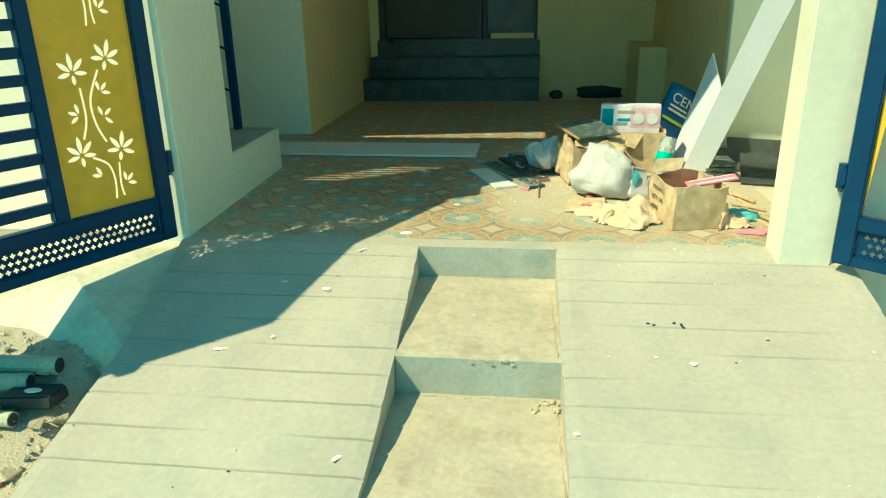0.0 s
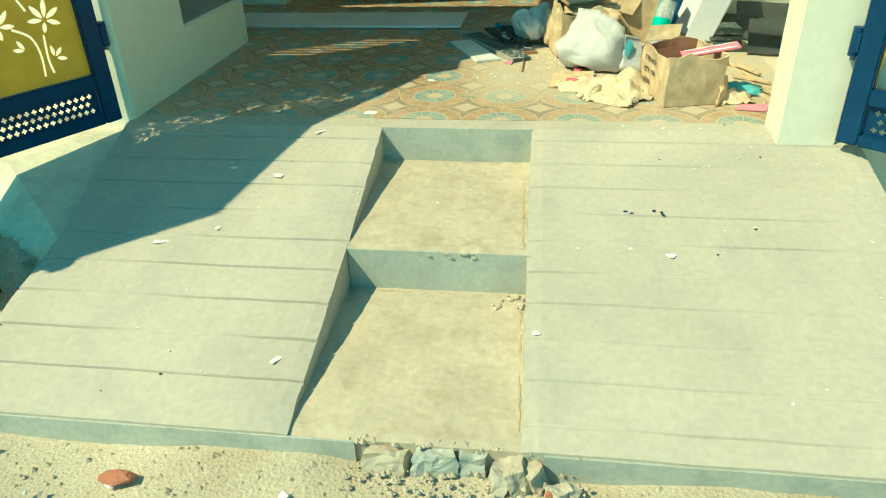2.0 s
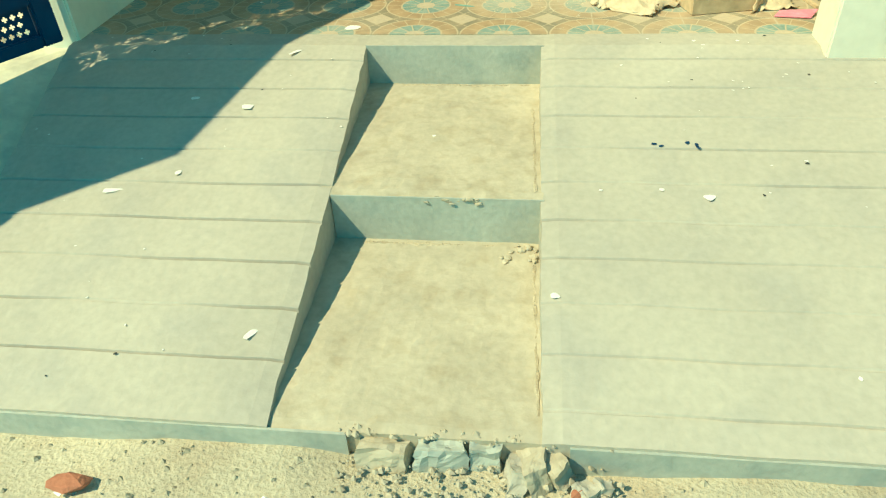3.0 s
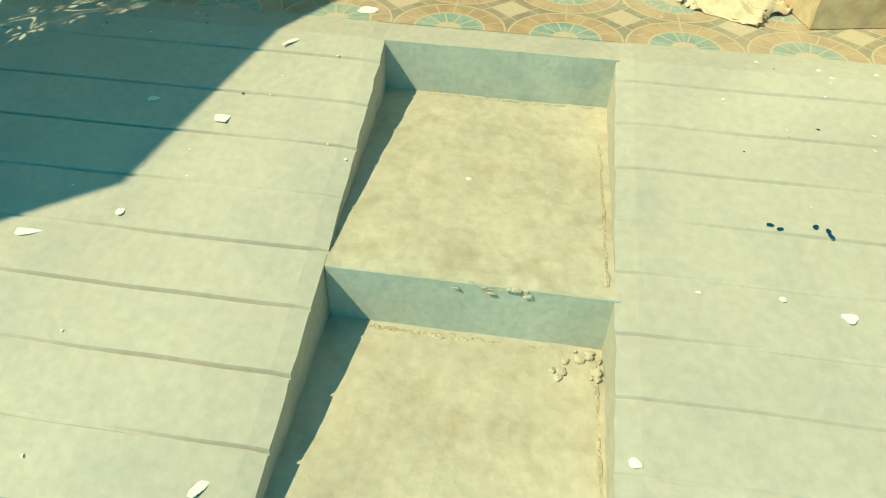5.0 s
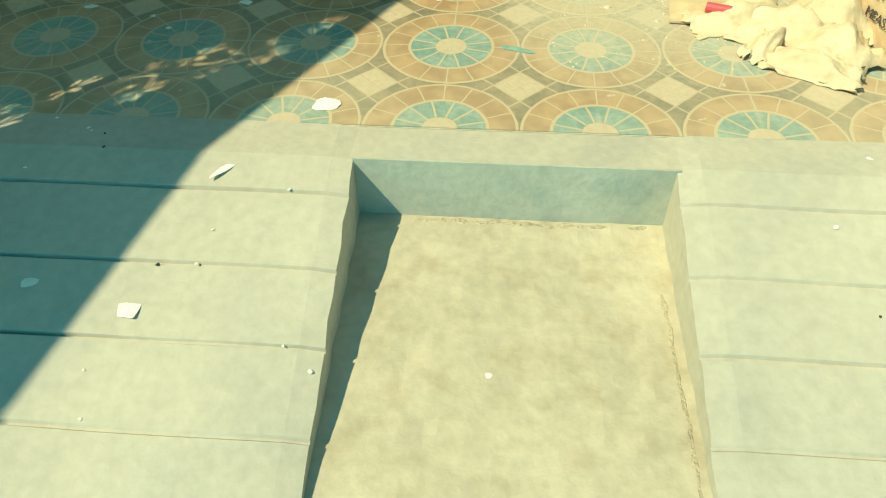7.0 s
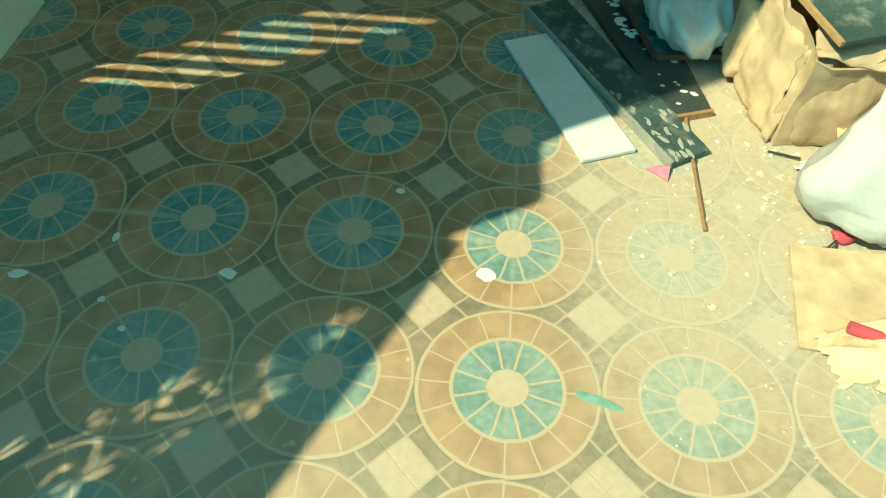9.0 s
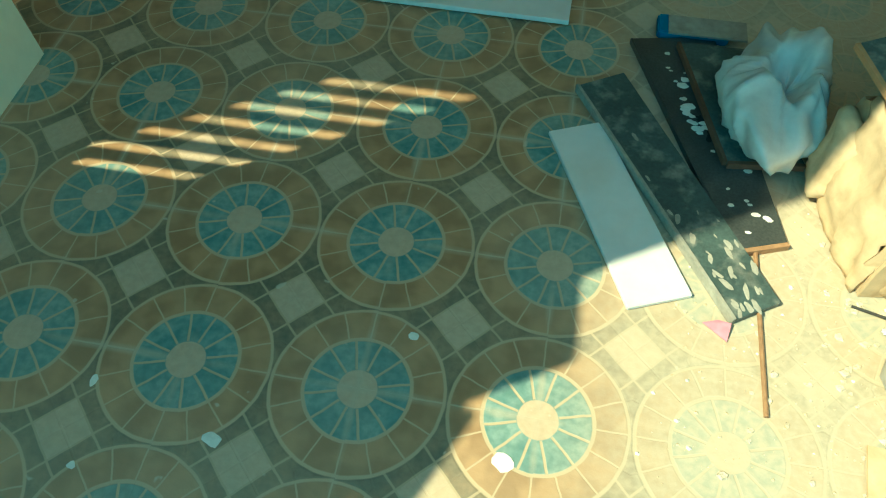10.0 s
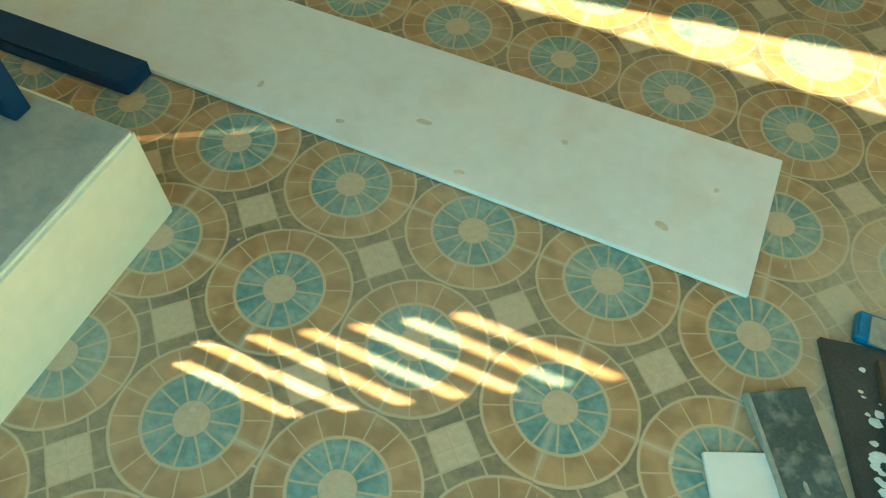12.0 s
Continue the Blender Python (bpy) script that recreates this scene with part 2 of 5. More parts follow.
    pile_sun_dust = num("MULTIPLY", pile_sun_dust, num("SUBTRACT", 1.0, step(2.2 * K, 3.0 * K, gsep.outputs[1])))
    # Patchy dust at the porch front; also paints the tiles' paleness in sun.
    front_sun_dust = num("MULTIPLY", num("SUBTRACT", 1.0, step(0.1 * K, 1.1 * K, gsep.outputs[1])), num("ADD", 0.22, num("MULTIPLY", step(0.3, 0.7, broad.outputs[0]), 0.28)))
    dust = num("MAXIMUM", dust, front_sun_dust)
    dust = num("MAXIMUM", dust, num("MULTIPLY", pile_sun_dust, num("ADD", 0.68, num("MULTIPLY", grain, 0.26))))
    smear = t.nodes.new("ShaderNodeTexNoise")
    smear.inputs["Scale"].default_value, smear.inputs["Detail"].default_value = 5.0, 4
    L(geo.outputs["Position"], smear.inputs["Vector"])
    edge = num("MULTIPLY", step(0.455, 0.499, num("MAXIMUM", u, v)), num("MULTIPLY", step(0.36, 0.62, smear.outputs[0]), 0.62))
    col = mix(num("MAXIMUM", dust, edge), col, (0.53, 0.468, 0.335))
    spot = t.nodes.new("ShaderNodeTexNoise")
    spot.inputs["Scale"].default_value, spot.inputs["Detail"].default_value = 22, 2
    L(geo.outputs["Position"], spot.inputs["Vector"])
    col = mix(num("MULTIPLY", step(0.72, 0.76, spot.outputs[0]), 0.7), col, (0.6, 0.55, 0.42))
    L(col, b.inputs["Base Color"])
    L(num("ADD", 0.38, num("MULTIPLY", dust, 0.6)), b.inputs["Roughness"])
    bp = t.nodes.new("ShaderNodeBump")
    bp.inputs["Strength"].default_value, bp.inputs["Distance"].default_value = 0.25, 0.004
    L(num("SUBTRACT", fine.outputs[0], num("MULTIPLY", lines, 0.5)), bp.inputs["Height"])
    L(bp.outputs[0], b.inputs["Normal"])
    return m


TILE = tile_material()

# ---- builders: all take places in plan units ----
def thing(name, at, label="", category="", group="", kind="", turn=0.0):
    ob = new(name)
    ob.location = Vector(at) * K
    ob.rotation_euler = (0, 0, radians(turn))
    ob.empty_display_size = 0.1
    return tagged(ob, label, category, group, kind)


def part(name, bm, material, parent=None, label="", smooth=False, bevel=0.0):
    """Links a bmesh as one mesh object; its places are relative to the parent."""
    if bevel:
        bmesh.ops.bevel(bm, geom=[e for e in bm.edges if e.is_manifold and e.calc_face_angle(0) > 0.6], offset=bevel, segments=2, affect="EDGES", clamp_overlap=True)
    bm.transform(Matrix.Scale(K, 4))
    bmesh.ops.recalc_face_normals(bm, faces=bm.faces)
    me = bpy.data.meshes.new(name)
    bm.to_mesh(me)
    bm.free()
    me.materials.append(material)
    if smooth:
        for p in me.polygons:
            p.use_smooth = True
    ob = new(name, me)
    if parent is not None:
        ob.parent = parent
    if label:
        tagged(ob, label)
    return ob


def structure(name, bm, material, label, category, parent=None, bevel=0.0):
    return tagged(part(name, bm, material, parent, bevel=bevel), label, category, "", "structure")


def box(x0, x1, y0, y1, z0, z1, bm=None):
    bm = bm or bmesh.new()
    r = bmesh.ops.create_cube(bm, size=1)
    bmesh.ops.transform(bm, verts=r["verts"], matrix=Matrix.Translation(((x0 + x1) / 2, (y0 + y1) / 2, (z0 + z1) / 2)) @ Matrix.Diagonal((x1 - x0, y1 - y0, z1 - z0, 1)))
    return bm


def tube(a, c, radius, bm=None, sides=12, end=None):
    bm = bm or bmesh.new()
    a, c = Vector(a), Vector(c)
    r = bmesh.ops.create_cone(bm, cap_ends=True, segments=sides, radius1=radius, radius2=radius if end is None else end, depth=(c - a).length)
    bmesh.ops.transform(bm, verts=r["verts"], matrix=Matrix.Translation((a + c) / 2) @ (c - a).to_track_quat("Z", "Y").to_matrix().to_4x4())
    return bm


def prism(points, z0, z1):
    """An upright solid over a plan outline."""
    bm = bmesh.new()
    f = bm.faces.new([bm.verts.new((x, y, z0)) for x, y in points])
    top = bmesh.ops.extrude_face_region(bm, geom=[f])["geom"]
    bmesh.ops.translate(bm, verts=[v for v in top if isinstance(v, bmesh.types.BMVert)], vec=(0, 0, z1 - z0))
    return bm


def roughen(bm, amount, scale, seed=0.0):
    for v in bm.verts:
        n = noise.noise_vector(v.co * scale + Vector((seed, seed * 1.7, -seed)))
        v.co += Vector(n) * amount
    return bm


def lump(radius, squash=(1, 1, 1), detail=2, amount=0.3, scale=3.0, seed=0.0):
    bm = bmesh.new()
    bmesh.ops.create_icosphere(bm, subdivisions=detail, radius=radius)
    roughen(bm, radius * amount, scale / radius * 0.3, seed)
    bm.transform(Matrix.Diagonal((*squash, 1)))
    return bm


def pierced(outline, holes, depth):
    """A sheet in its own x-y plane with holes through it."""
    cu = bpy.data.curves.new("pierced", "CURVE")
    cu.dimensions, cu.fill_mode, cu.extrude = "2D", "BOTH", depth / 2
    for loop in (outline, *holes):
        s = cu.splines.new("POLY")
        s.points.add(len(loop) - 1)
        for p, (x, y) in zip(s.points, loop):
            p.co = (x, y, 0, 1)
        s.use_cyclic_u = True
    ob = bpy.data.objects.new("pierced", cu)
    scene.collection.objects.link(ob)
    deps = bpy.context.evaluated_depsgraph_get()
    me = bpy.data.meshes.new_from_object(ob.evaluated_get(deps))
    bm = bmesh.new()
    bm.from_mesh(me)
    bpy.data.objects.remove(ob)
    bpy.data.curves.remove(cu)
    bpy.data.meshes.remove(me)
    bmesh.ops.remove_doubles(bm, verts=bm.verts, dist=2e-4)
    return bm

# ---- large structure ----
GROUND = -0.50


def heap(x, y):
    """Soil and rubble banked up beside the ramp, under the gate pillar's apron."""
    if not (-3.6 < x < -1.48 and -2.2 < y < 0.2):
        return 0.0
    side = min(1.0, max(0.0, (-1.50 - x) / 0.16)) * min(1.0, (x + 3.6) / 0.5)
    return 0.34 * side * max(0.0, 1 - max(0.0, -0.98 - y) / 0.80)


def ground_sheet():
    n = 170
    s = np.sinh(np.linspace(-6.4, 6.4, n)) / math.sinh(6.4) * 420
    verts, faces = [], []
    for j, y in enumerate(s):
        for i, x in enumerate(s):
            p = Vector((x, y - 2.2, 0))
            h = 0.05 * noise.noise(p * 1.3) + 0.022 * noise.noise(p * 6) + 0.012 * noise.noise(p * 19)
            h += heap(x, p.y)
            if abs(x) > 30 or abs(y) > 30:
                h = 0.0
            verts.append((x * K, (y - 2.2) * K, (GROUND - 0.015 + h * 0.8) * K))
    for j in range(n - 1):
        for i in range(n - 1):
            a = j * n + i
            faces.append((a, a + 1, a + n + 1, a + n))
    me = bpy.data.meshes.new("ground")
    me.from_pydata(verts, [], faces)
    me.materials.append(SAND)
    for p in me.polygons:
        p.use_smooth = True
    return tagged(new("ground", me), "sandy pale brown bare soil with small stones", "ground", "", "structure")


ground_sheet()


def slope(y):
    """Height of the ramp's surface."""
    return 0.237 * min(0.0, y + 0.13)


def ramp_slab(xl, xr, grooves, depth, y_front=-1.89, seed=0.0, cols=26):
    ys = {0.0, -0.06, -0.13, y_front}
    for g in grooves:
        ys |= {round(g + d, 4) for d in (-0.0065, -0.0025, 0.0025, 0.0065)}
    ys |= {round(-0.13 - 0.06 * k, 4) for k in range(1, 29)}
    ys = sorted(y for y in ys if y >= y_front)
    bm = bmesh.new()
    rows = []
    for y in ys:
        row = []
        a, c = xl(y), xr(y)
        for i in range(cols + 1):
            x = a + (c - a) * i / cols
            z = slope(y) + 0.004 * noise.noise(Vector((x * 2.1, y * 2.1, seed)))
            if any(abs(y - g) < 0.004 for g in grooves):
                fade = min(1, max(0.10, 0.70 + 1.1 * noise.noise(Vector((x * 1.4, y * 3, seed + 5)))))
                z -= depth * fade
            if i in (0, cols):
                z -= 0.006
                x += (0.006 if i == 0 else -0.006) * noise.noise(Vector((x, y * 14, seed)))
            row.append(bm.verts.new((x, y + 0.004 * noise.noise(Vector((x * 4, y * 2, seed))), z)))
        rows.append(row)
    for r0, r1 in zip(rows, rows[1:]):
        for i in range(cols):
            bm.faces.new((r0[i], r0[i + 1], r1[i + 1], r1[i]))
    edge = [e for e in bm.edges if e.is_boundary]
    ext = bmesh.ops.extrude_edge_only(bm, edges=edge)["geom"]
    for v in ext:
        if isinstance(v, bmesh.types.BMVert):
            v.co.z = GROUND - 0.1
    return bm


ramp = thing("ramp", (0, 0, 0), "grooved grey cement entrance ramp with sunken middle steps", "ramp", "", "structure")
left_grooves = [-0.237, -0.436, -0.615, -0.800, -0.980, -1.152, -1.329, -1.507, -1.686]
right_grooves = [-0.228, -0.410, -0.583, -0.758, -0.932, -1.108, -1.270, -1.445, -1.622, -1.794]
part("ramp_slab", ramp_slab(lambda y: -1.49 - max(0, y + 1.0) * 0.13, lambda y: -0.201 + 0.022 * min(1.0, -y), left_grooves, 0.014), CEMENT, ramp)
part("ramp_slab", ramp_slab(lambda y: 0.563 + 0.012 * (-y - 0.13), lambda y: 2.08 + 0.01 * y, right_grooves, 0.008, seed=7.0), CEMENT, ramp)


def step_block(x0, x1, y0, y1, z_front, z_back, seed):
    """A cast step; its tread falls a little to the front and is worn."""
    bm = bmesh.new()
    nx, ny = 30, 26
    grid = []
    for j in range(ny + 1):
        y = y0 + (y1 - y0) * j / ny
        row = []
        for i in range(nx + 1):
            x = x0 + (x1 - x0) * i / nx
            z = z_front + (z_back - z_front) * j / ny + 0.006 * noise.noise(Vector((x * 5, y * 5, seed))) + 0.003 * noise.noise(Vector((x * 19, y * 19, seed)))
            if j == 0:
                z -= 0.005 + 0.006 * abs(noise.noise(Vector((x * 9, seed, 0))))
            row.append(bm.verts.new((x, y, z)))
        grid.append(row)
    for a, c in zip(grid, grid[1:]):
        for i in range(nx):
            bm.faces.new((a[i], a[i + 1], c[i + 1], c[i]))
    ext = bmesh.ops.extrude_edge_only(bm, edges=[e for e in bm.edges if e.is_boundary])["geom"]
    for v in ext:
        if isinstance(v, bmesh.types.BMVert):
            v.co.z = GROUND - 0.1
    return bm


part("landing", box(-0.21, 0.58, -0.132, -0.001, GROUND, -0.004), CEMENT, ramp, bevel=0.004)
part("step", step_block(-0.22, 0.60, -1.018, -0.128, -0.209, -0.178, 1.0), CEMENT_ROUGH, ramp, "rough buff cement tread", smooth=False)
part("step", step_block(-0.20, 0.62, -1.885, -1.014, -0.425, -0.400, 2.0), CEMENT_ROUGH, ramp, "rough buff cement tread")
part("riser", box(-0.20, 0.575, -0.136, -0.131, -0.19, -0.002), CEMENT_FACE, ramp, "smooth grey cement riser face")
part("riser", box(-0.175, 0.585, -1.0235, -1.0175, -0.41, -0.214), CEMENT_FACE, ramp, "smooth grey cement riser face")
part("kerb_face", box(-1.48, 0.05, -1.897, -1.888, GROUND - 0.05, -0.428), CEMENT_FACE, ramp)
part("kerb_face", box(0.66, 2.05, -1.897, -1.888, GROUND - 0.05, -0.428), CEMENT_FACE, ramp)

def sand_line(x0, y0, x1, y1, width, zfun, seed):
    """A thin uneven strip of loose sand lying on a tread."""
    bm = bmesh.new()
    a, c = Vector((x0, y0, 0)), Vector((x1, y1, 0))
    d = (c - a).normalized()
    n = Vector((-d.y, d.x, 0))
    rows = []
    for k in range(41):
        p = a.lerp(c, k / 40)
        w = width * (0.25 + 0.9 * abs(noise.noise(Vector((k * 0.33, seed, 0)))) + 0.5 * abs(noise.noise(Vector((k * 1.7, seed, 3)))))
        off = n * width * 0.35 * noise.noise(Vector((k * 0.4, seed + 4, 0)))
        row = []
        for s in (-1, -0.4, 0.4, 1):
            q = p + off + n * (w * s)
            row.append(bm.verts.new((q.x, q.y, zfun(q.y) + (0.0016 if abs(s) < 0.5 else -0.004))))
        rows.append(row)
    for r0, r1 in zip(rows, rows[1:]):
        for i in range(3):
            bm.faces.new((r0[i], r0[i + 1], r1[i + 1], r1[i]))
    return bm


def tread_one(y):
    return -0.209 + (y + 1.018) / 0.89 * 0.031


def tread_two(y):
    return -0.425 + (y + 1.885) / 0.871 * 0.025


part("sand_line", sand_line(0.535, -0.25, 0.555, -0.98, 0.020, tread_one, 1.0), SAND_WARM, ramp, "strip of orange-brown sand")
part("sand_line", sand_line(-0.05, -0.150, 0.54, -0.150, 0.022, tread_one, 2.0), SAND_WARM, ramp, "strip of orange-brown sand")
part("sand_line", sand_line(-0.06, -1.045, 0.50, -1.045, 0.024, tread_two, 3.0), SAND_WARM, ramp, "strip of orange-brown sand")
part("sand_line", sand_line(0.555, -1.08, 0.575, -1.80, 0.016, tread_two, 4.0), SAND_WARM, ramp, "strip of orange-brown sand")
rngs = random.Random(5)
for k in range(16):
    bm = lump(rngs.uniform(0.006, 0.015), (1, 1, 0.6), 1, 0.5, 3, k * 1.1)
    x, y = rngs.uniform(0.44, 0.57), rngs.uniform(-1.14, -1.04)
    bmesh.ops.translate(bm, verts=bm.verts, vec=(x, y, tread_two(y) + 0.006))
    part("crumb", bm, CEMENT_ROUGH, ramp, "crumbled mortar in the corner")
for k in range(14):
    bm = lump(rngs.uniform(0.005, 0.012), (1.6, 0.4, 0.7), 1, 0.6, 3, k * 2.1)
    bmesh.ops.translate(bm, verts=bm.verts, vec=(rngs.uniform(0.13, 0.36), -1.018 + rngs.uniform(-0.012, 0.01), -0.214 + rngs.uniform(-0.02, 0.004)))
    part("crumb", bm, CEMENT_ROUGH, ramp, "broken step nosing")

# floor bed under the tiles, walls, roof
structure("floor", box(-3.65, 2.899, -0.0015, 7.2, -0.45, -0.004), GROUT, "cement bed under the mosaic tiles", "floor")
apron = bmesh.new()
pts = [(-3.4, -0.35, 0.02), (-1.60, 0.0, -0.034), (-2.0, -0.58, -0.05), (-1.482, -1.02, -0.250), (-3.4, -0.62, -0.05), (-3.4, -1.05, -0.55), (-1.47, -1.06, -0.55), (-3.4, -0.3, -0.55), (-1.58, 0.0, -0.55), (-1.60, -0.02, -0.02)]
av = [apron.verts.new(p) for p in pts]
for f in ((0, 1, 2, 4), (1, 3, 2), (4, 2, 3, 6, 5), (1, 8, 6, 3), (0, 7, 8, 1), (0, 4, 5, 7), (5, 6, 8, 7)):
    apron.faces.new([av[i] for i in f])
bmesh.ops.delete(apron, geom=[av[9]], context="VERTS")
structure("wall_apron", apron, PAINT_APRON, "cream plaster apron sloping from the gate pillar to the soil", "wall")
CEIL = 3.1
def wall_profile(points, x0, x1, splay=0.0):
    """A wall cut to an outline in y and z; its x1 side may stand a little askew."""
    bm = bmesh.new()
    f = bm.faces.new([bm.verts.new((x0, y, z)) for y, z in points])
    top = bmesh.ops.extrude_face_region(bm, geom=[f])["geom"]
    bmesh.ops.translate(bm, verts=[v for v in top if isinstance(v, bmesh.types.BMVert)], vec=(x1 - x0, 0, 0))
    for v in bm.verts:
        if v.co.x > (x0 + x1) / 2:
            v.co.x += splay * (1.70 - v.co.y)
    return bm


# The unseen top of this outline is set to cast the floor's shade edge.
structure("wall_left", wall_profile([(-0.08, -0.45), (-0.08, 2.37), (0.145, 2.37), (0.145, 5.2), (0.71, 5.2), (0.71, 0.325), (1.70, 0.325), (1.70, -0.45)], -1.82, -1.62, 0.0225), PAINT_GREEN, "pale green painted gate pillar, side wall and low parapet", "wall", bevel=0.010)
structure("wall_low", box(-2.10, -1.8205, 0.711, 1.70, -0.45, 0.325), PAINT_GREEN, "back of the low pale green parapet", "wall")
structure("wall_low_top", box(-2.09, -1.632, 0.715, 1.69, 0.3255, 0.329), CEMENT_FACE, "unpainted cement top of the parapet", "wall")
# Added blocker: shuts stray sun out of the side passage.
structure("wall_side", box(-3.65, -2.33, 0.74, 0.78, -0.45, CEIL), PAINT_CREAM, "added cream wall blocking sun from the side passage", "wall")
structure("wall_house_left", box(-3.65, -1.815, 3.14, 6.25, -0.45, CEIL), PAINT_GREEN, "pale green painted house wall", "wall", bevel=0.006)
structure("wall_house_side", box(-1.814, -1.803, 3.15, 6.02, -0.001, CEIL), PAINT_YELLOW, "yellow painted wall beside the entrance steps", "wall")
structure("wall_right", box(2.90, 3.08, 0.0, 2.10, -0.45, CEIL), PAINT_GREEN, "pale green painted boundary wall", "wall", bevel=0.006)
structure("pillar_right", box(1.70, 1.965, -0.215, -0.003, -0.45, 2.37), PAINT_CREAM, "cream painted gate pillar in full sun", "pillar", bevel=0.008)
structure("wall_front_right", box(1.9655, 3.08, -0.19, -0.003, -0.45, 2.10), PAINT_CREAM, "cream painted boundary wall beside the gate pillar", "wall", bevel=0.006)
structure("wall_return", box(1.93, 3.08, 2.103, 2.20, -0.45, CEIL), PAINT_GREEN, "pale green painted wall end in the porch shade", "wall", bevel=0.006)
structure("wall_right_inner", box(1.98, 2.38, 2.203, 6.25, -0.45, CEIL), PAINT_YELLOW, "yellow painted inner porch wall", "wall")
structure("wall_ledge", box(1.66, 1.977, 4.94, 6.04, -0.01, 0.70), PAINT_YELLOW, "low yellow plinth in the porch corner", "plinth", bevel=0.01)
back = box(0.475, 1.977, 6.05, 6.25, -0.45, CEIL)
box(-1.80, -1.672, 6.05, 6.25, -0.45, CEIL, back)
box(-1.6715, 0.4745, 6.05, 6.25, 2.45, CEIL, back)
structure("wall_back", back, PAINT_YELLOW, "yellow painted house front round the door", "wall")
# unseen roof slab; slot between house and boundary cut to cast a sun band
slab = pierced([(-3.65, 0.66), (-0.9, 0.66), (-0.9, 0.845), (3.08, 0.845), (3.08, 6.3), (-3.65, 6.3)], [[(-3.50, 1.60), (-1.62, 1.60), (-1.62, 2.00), (-3.50, 1.70)]], 0.14)
bmesh.ops.translate(slab, verts=slab.verts, vec=(0, 0, CEIL + 0.0705))
structure("ceiling", slab, WHITE_CEILING, "unseen white ceiling slab, slotted to cast a sun band on the floor", "ceiling")
# Unseen upper storey, added above the roof edge.
structure("wall_upper", box(-1.618, 3.08, 0.845, 1.0, CEIL + 0.142, 5.2), PAINT_CREAM, "unseen cream upper storey front", "wall")
# Added wall on the left, there to keep low sun off the floor.
structure("wall_neighbour", box(-3.95, -3.655, 0.78, 7.0, -0.6, CEIL + 0.14), PLASTER_GREY, "added plain plastered wall blocking sun from the left", "wall")
structure("wall_room_back", box(-1.9, 0.7, 7.6, 7.7, -0.45, 2.70), PLASTER_GREY, "dark wall inside the house", "wall")
structure("wall_room_left", box(-1.9, -1.8, 6.26, 7.59, -0.45, 2.70), PLASTER_GREY, "dark wall inside the house", "wall")
structure("wall_room_right", box(0.6, 0.7, 6.26, 7.59, -0.45, 2.70), PLASTER_GREY, "dark wall inside the house", "wall")
structure("ceiling_room", box(-1.9, 0.7, 6.31, 7.7, 2.71, 2.8), WHITE_CEILING, "room ceiling behind the door", "ceiling")

# ---- entrance steps and door ----
stairs = thing("entrance_steps", (-0.66, 5.49, 0), "three dark polished granite entrance steps", "steps", "", "structure")
for k, (zt, inset) in enumerate(((0.27, 0.0), (0.53, 0.05), (0.75, 0.10))):
    part("riser", box(-1.14 + inset, 1.17, 0.28 * k + 0.02, 0.555, 0.0 if k == 0 else (0.27, 0.53)[k - 1] - 0.03, zt - 0.025), GRANITE_DARK, stairs)
    part("tread", box(-1.14 + inset, 1.17, 0.28 * k, 0.28 * k + (0.30 if k < 2 else 0.55), zt - 0.0245, zt), GRANITE_DARK, stairs, bevel=0.006)

door = thing("door_1", (-0.97, 6.13, 0.75), "closed dark wooden front door", "door", "", "structure")
part("door_frame", box(-0.70, -0.62, -0.06, 0.08, 0.001, 1.699), DOOR_DARK, door)
part("door_frame", box(0.62, 0.70, -0.06, 0.08, 0.001, 1.699), DOOR_DARK, door)
leaf = box(-0.615, 0.615, 0.0, 0.04, 0.01, 1.69)
for cx in (-0.3, 0.3):
    for z0, z1 in ((0.12, 0.7), (0.82, 1.55)):
        box(cx - 0.2, cx + 0.2, -0.018, -0.001, z0, z1, leaf)
part("door_leaf", leaf, DOOR_DARK, door, bevel=0.006)
part("door_handle", tube((0.5, -0.05, 0.75), (0.5, -0.05, 0.95), 0.012), GRANITE_DUSTY, bpy.data.objects["door_leaf"], "dull metal pull handle")
side = thing("window_1", (0.105, 6.13, 0.75), "dark side window beside the front door", "window", "", "structure")
fr = box(-0.36, -0.30, -0.05, 0.06, 0.001, 1.699)
box(0.30, 0.36, -0.05, 0.06, 0.001, 1.699, fr)
box(-0.299, 0.299, -0.05, 0.06, 1.62, 1.699, fr)
box(-0.299, 0.299, -0.05, 0.06, 0.001, 0.06, fr)
part("window_frame", fr, DOOR_DARK, side)
pane_frame = bpy.data.objects["window_frame"]
part("pane", box(-0.299, 0.299, 0.0, 0.012, 0.0605, 1.6195), GRANITE_DARK, pane_frame, "dark reflecting pane")
part("window_sill", box(-0.25, 0.32, -0.09, -0.052, 0.001, 0.07), PAINT_YELLOW, side, "cream painted sill block")

# ---- gates ----
def leaf_shape(x, y, ang, length, width):
    pts = []
    for k in range(12):
        a = 2 * math.pi * k / 12
        u = (0.5 + 0.5 * math.cos(a)) * length
        w = math.sin(a) * width * (0.55 + 0.45 * math.sin(math.pi * min(1, u / length)))
        c, s = math.cos(radians(ang)), math.sin(radians(ang))
        pts.append((x + u * c - w * s, y + u * s + w * c))
    return pts


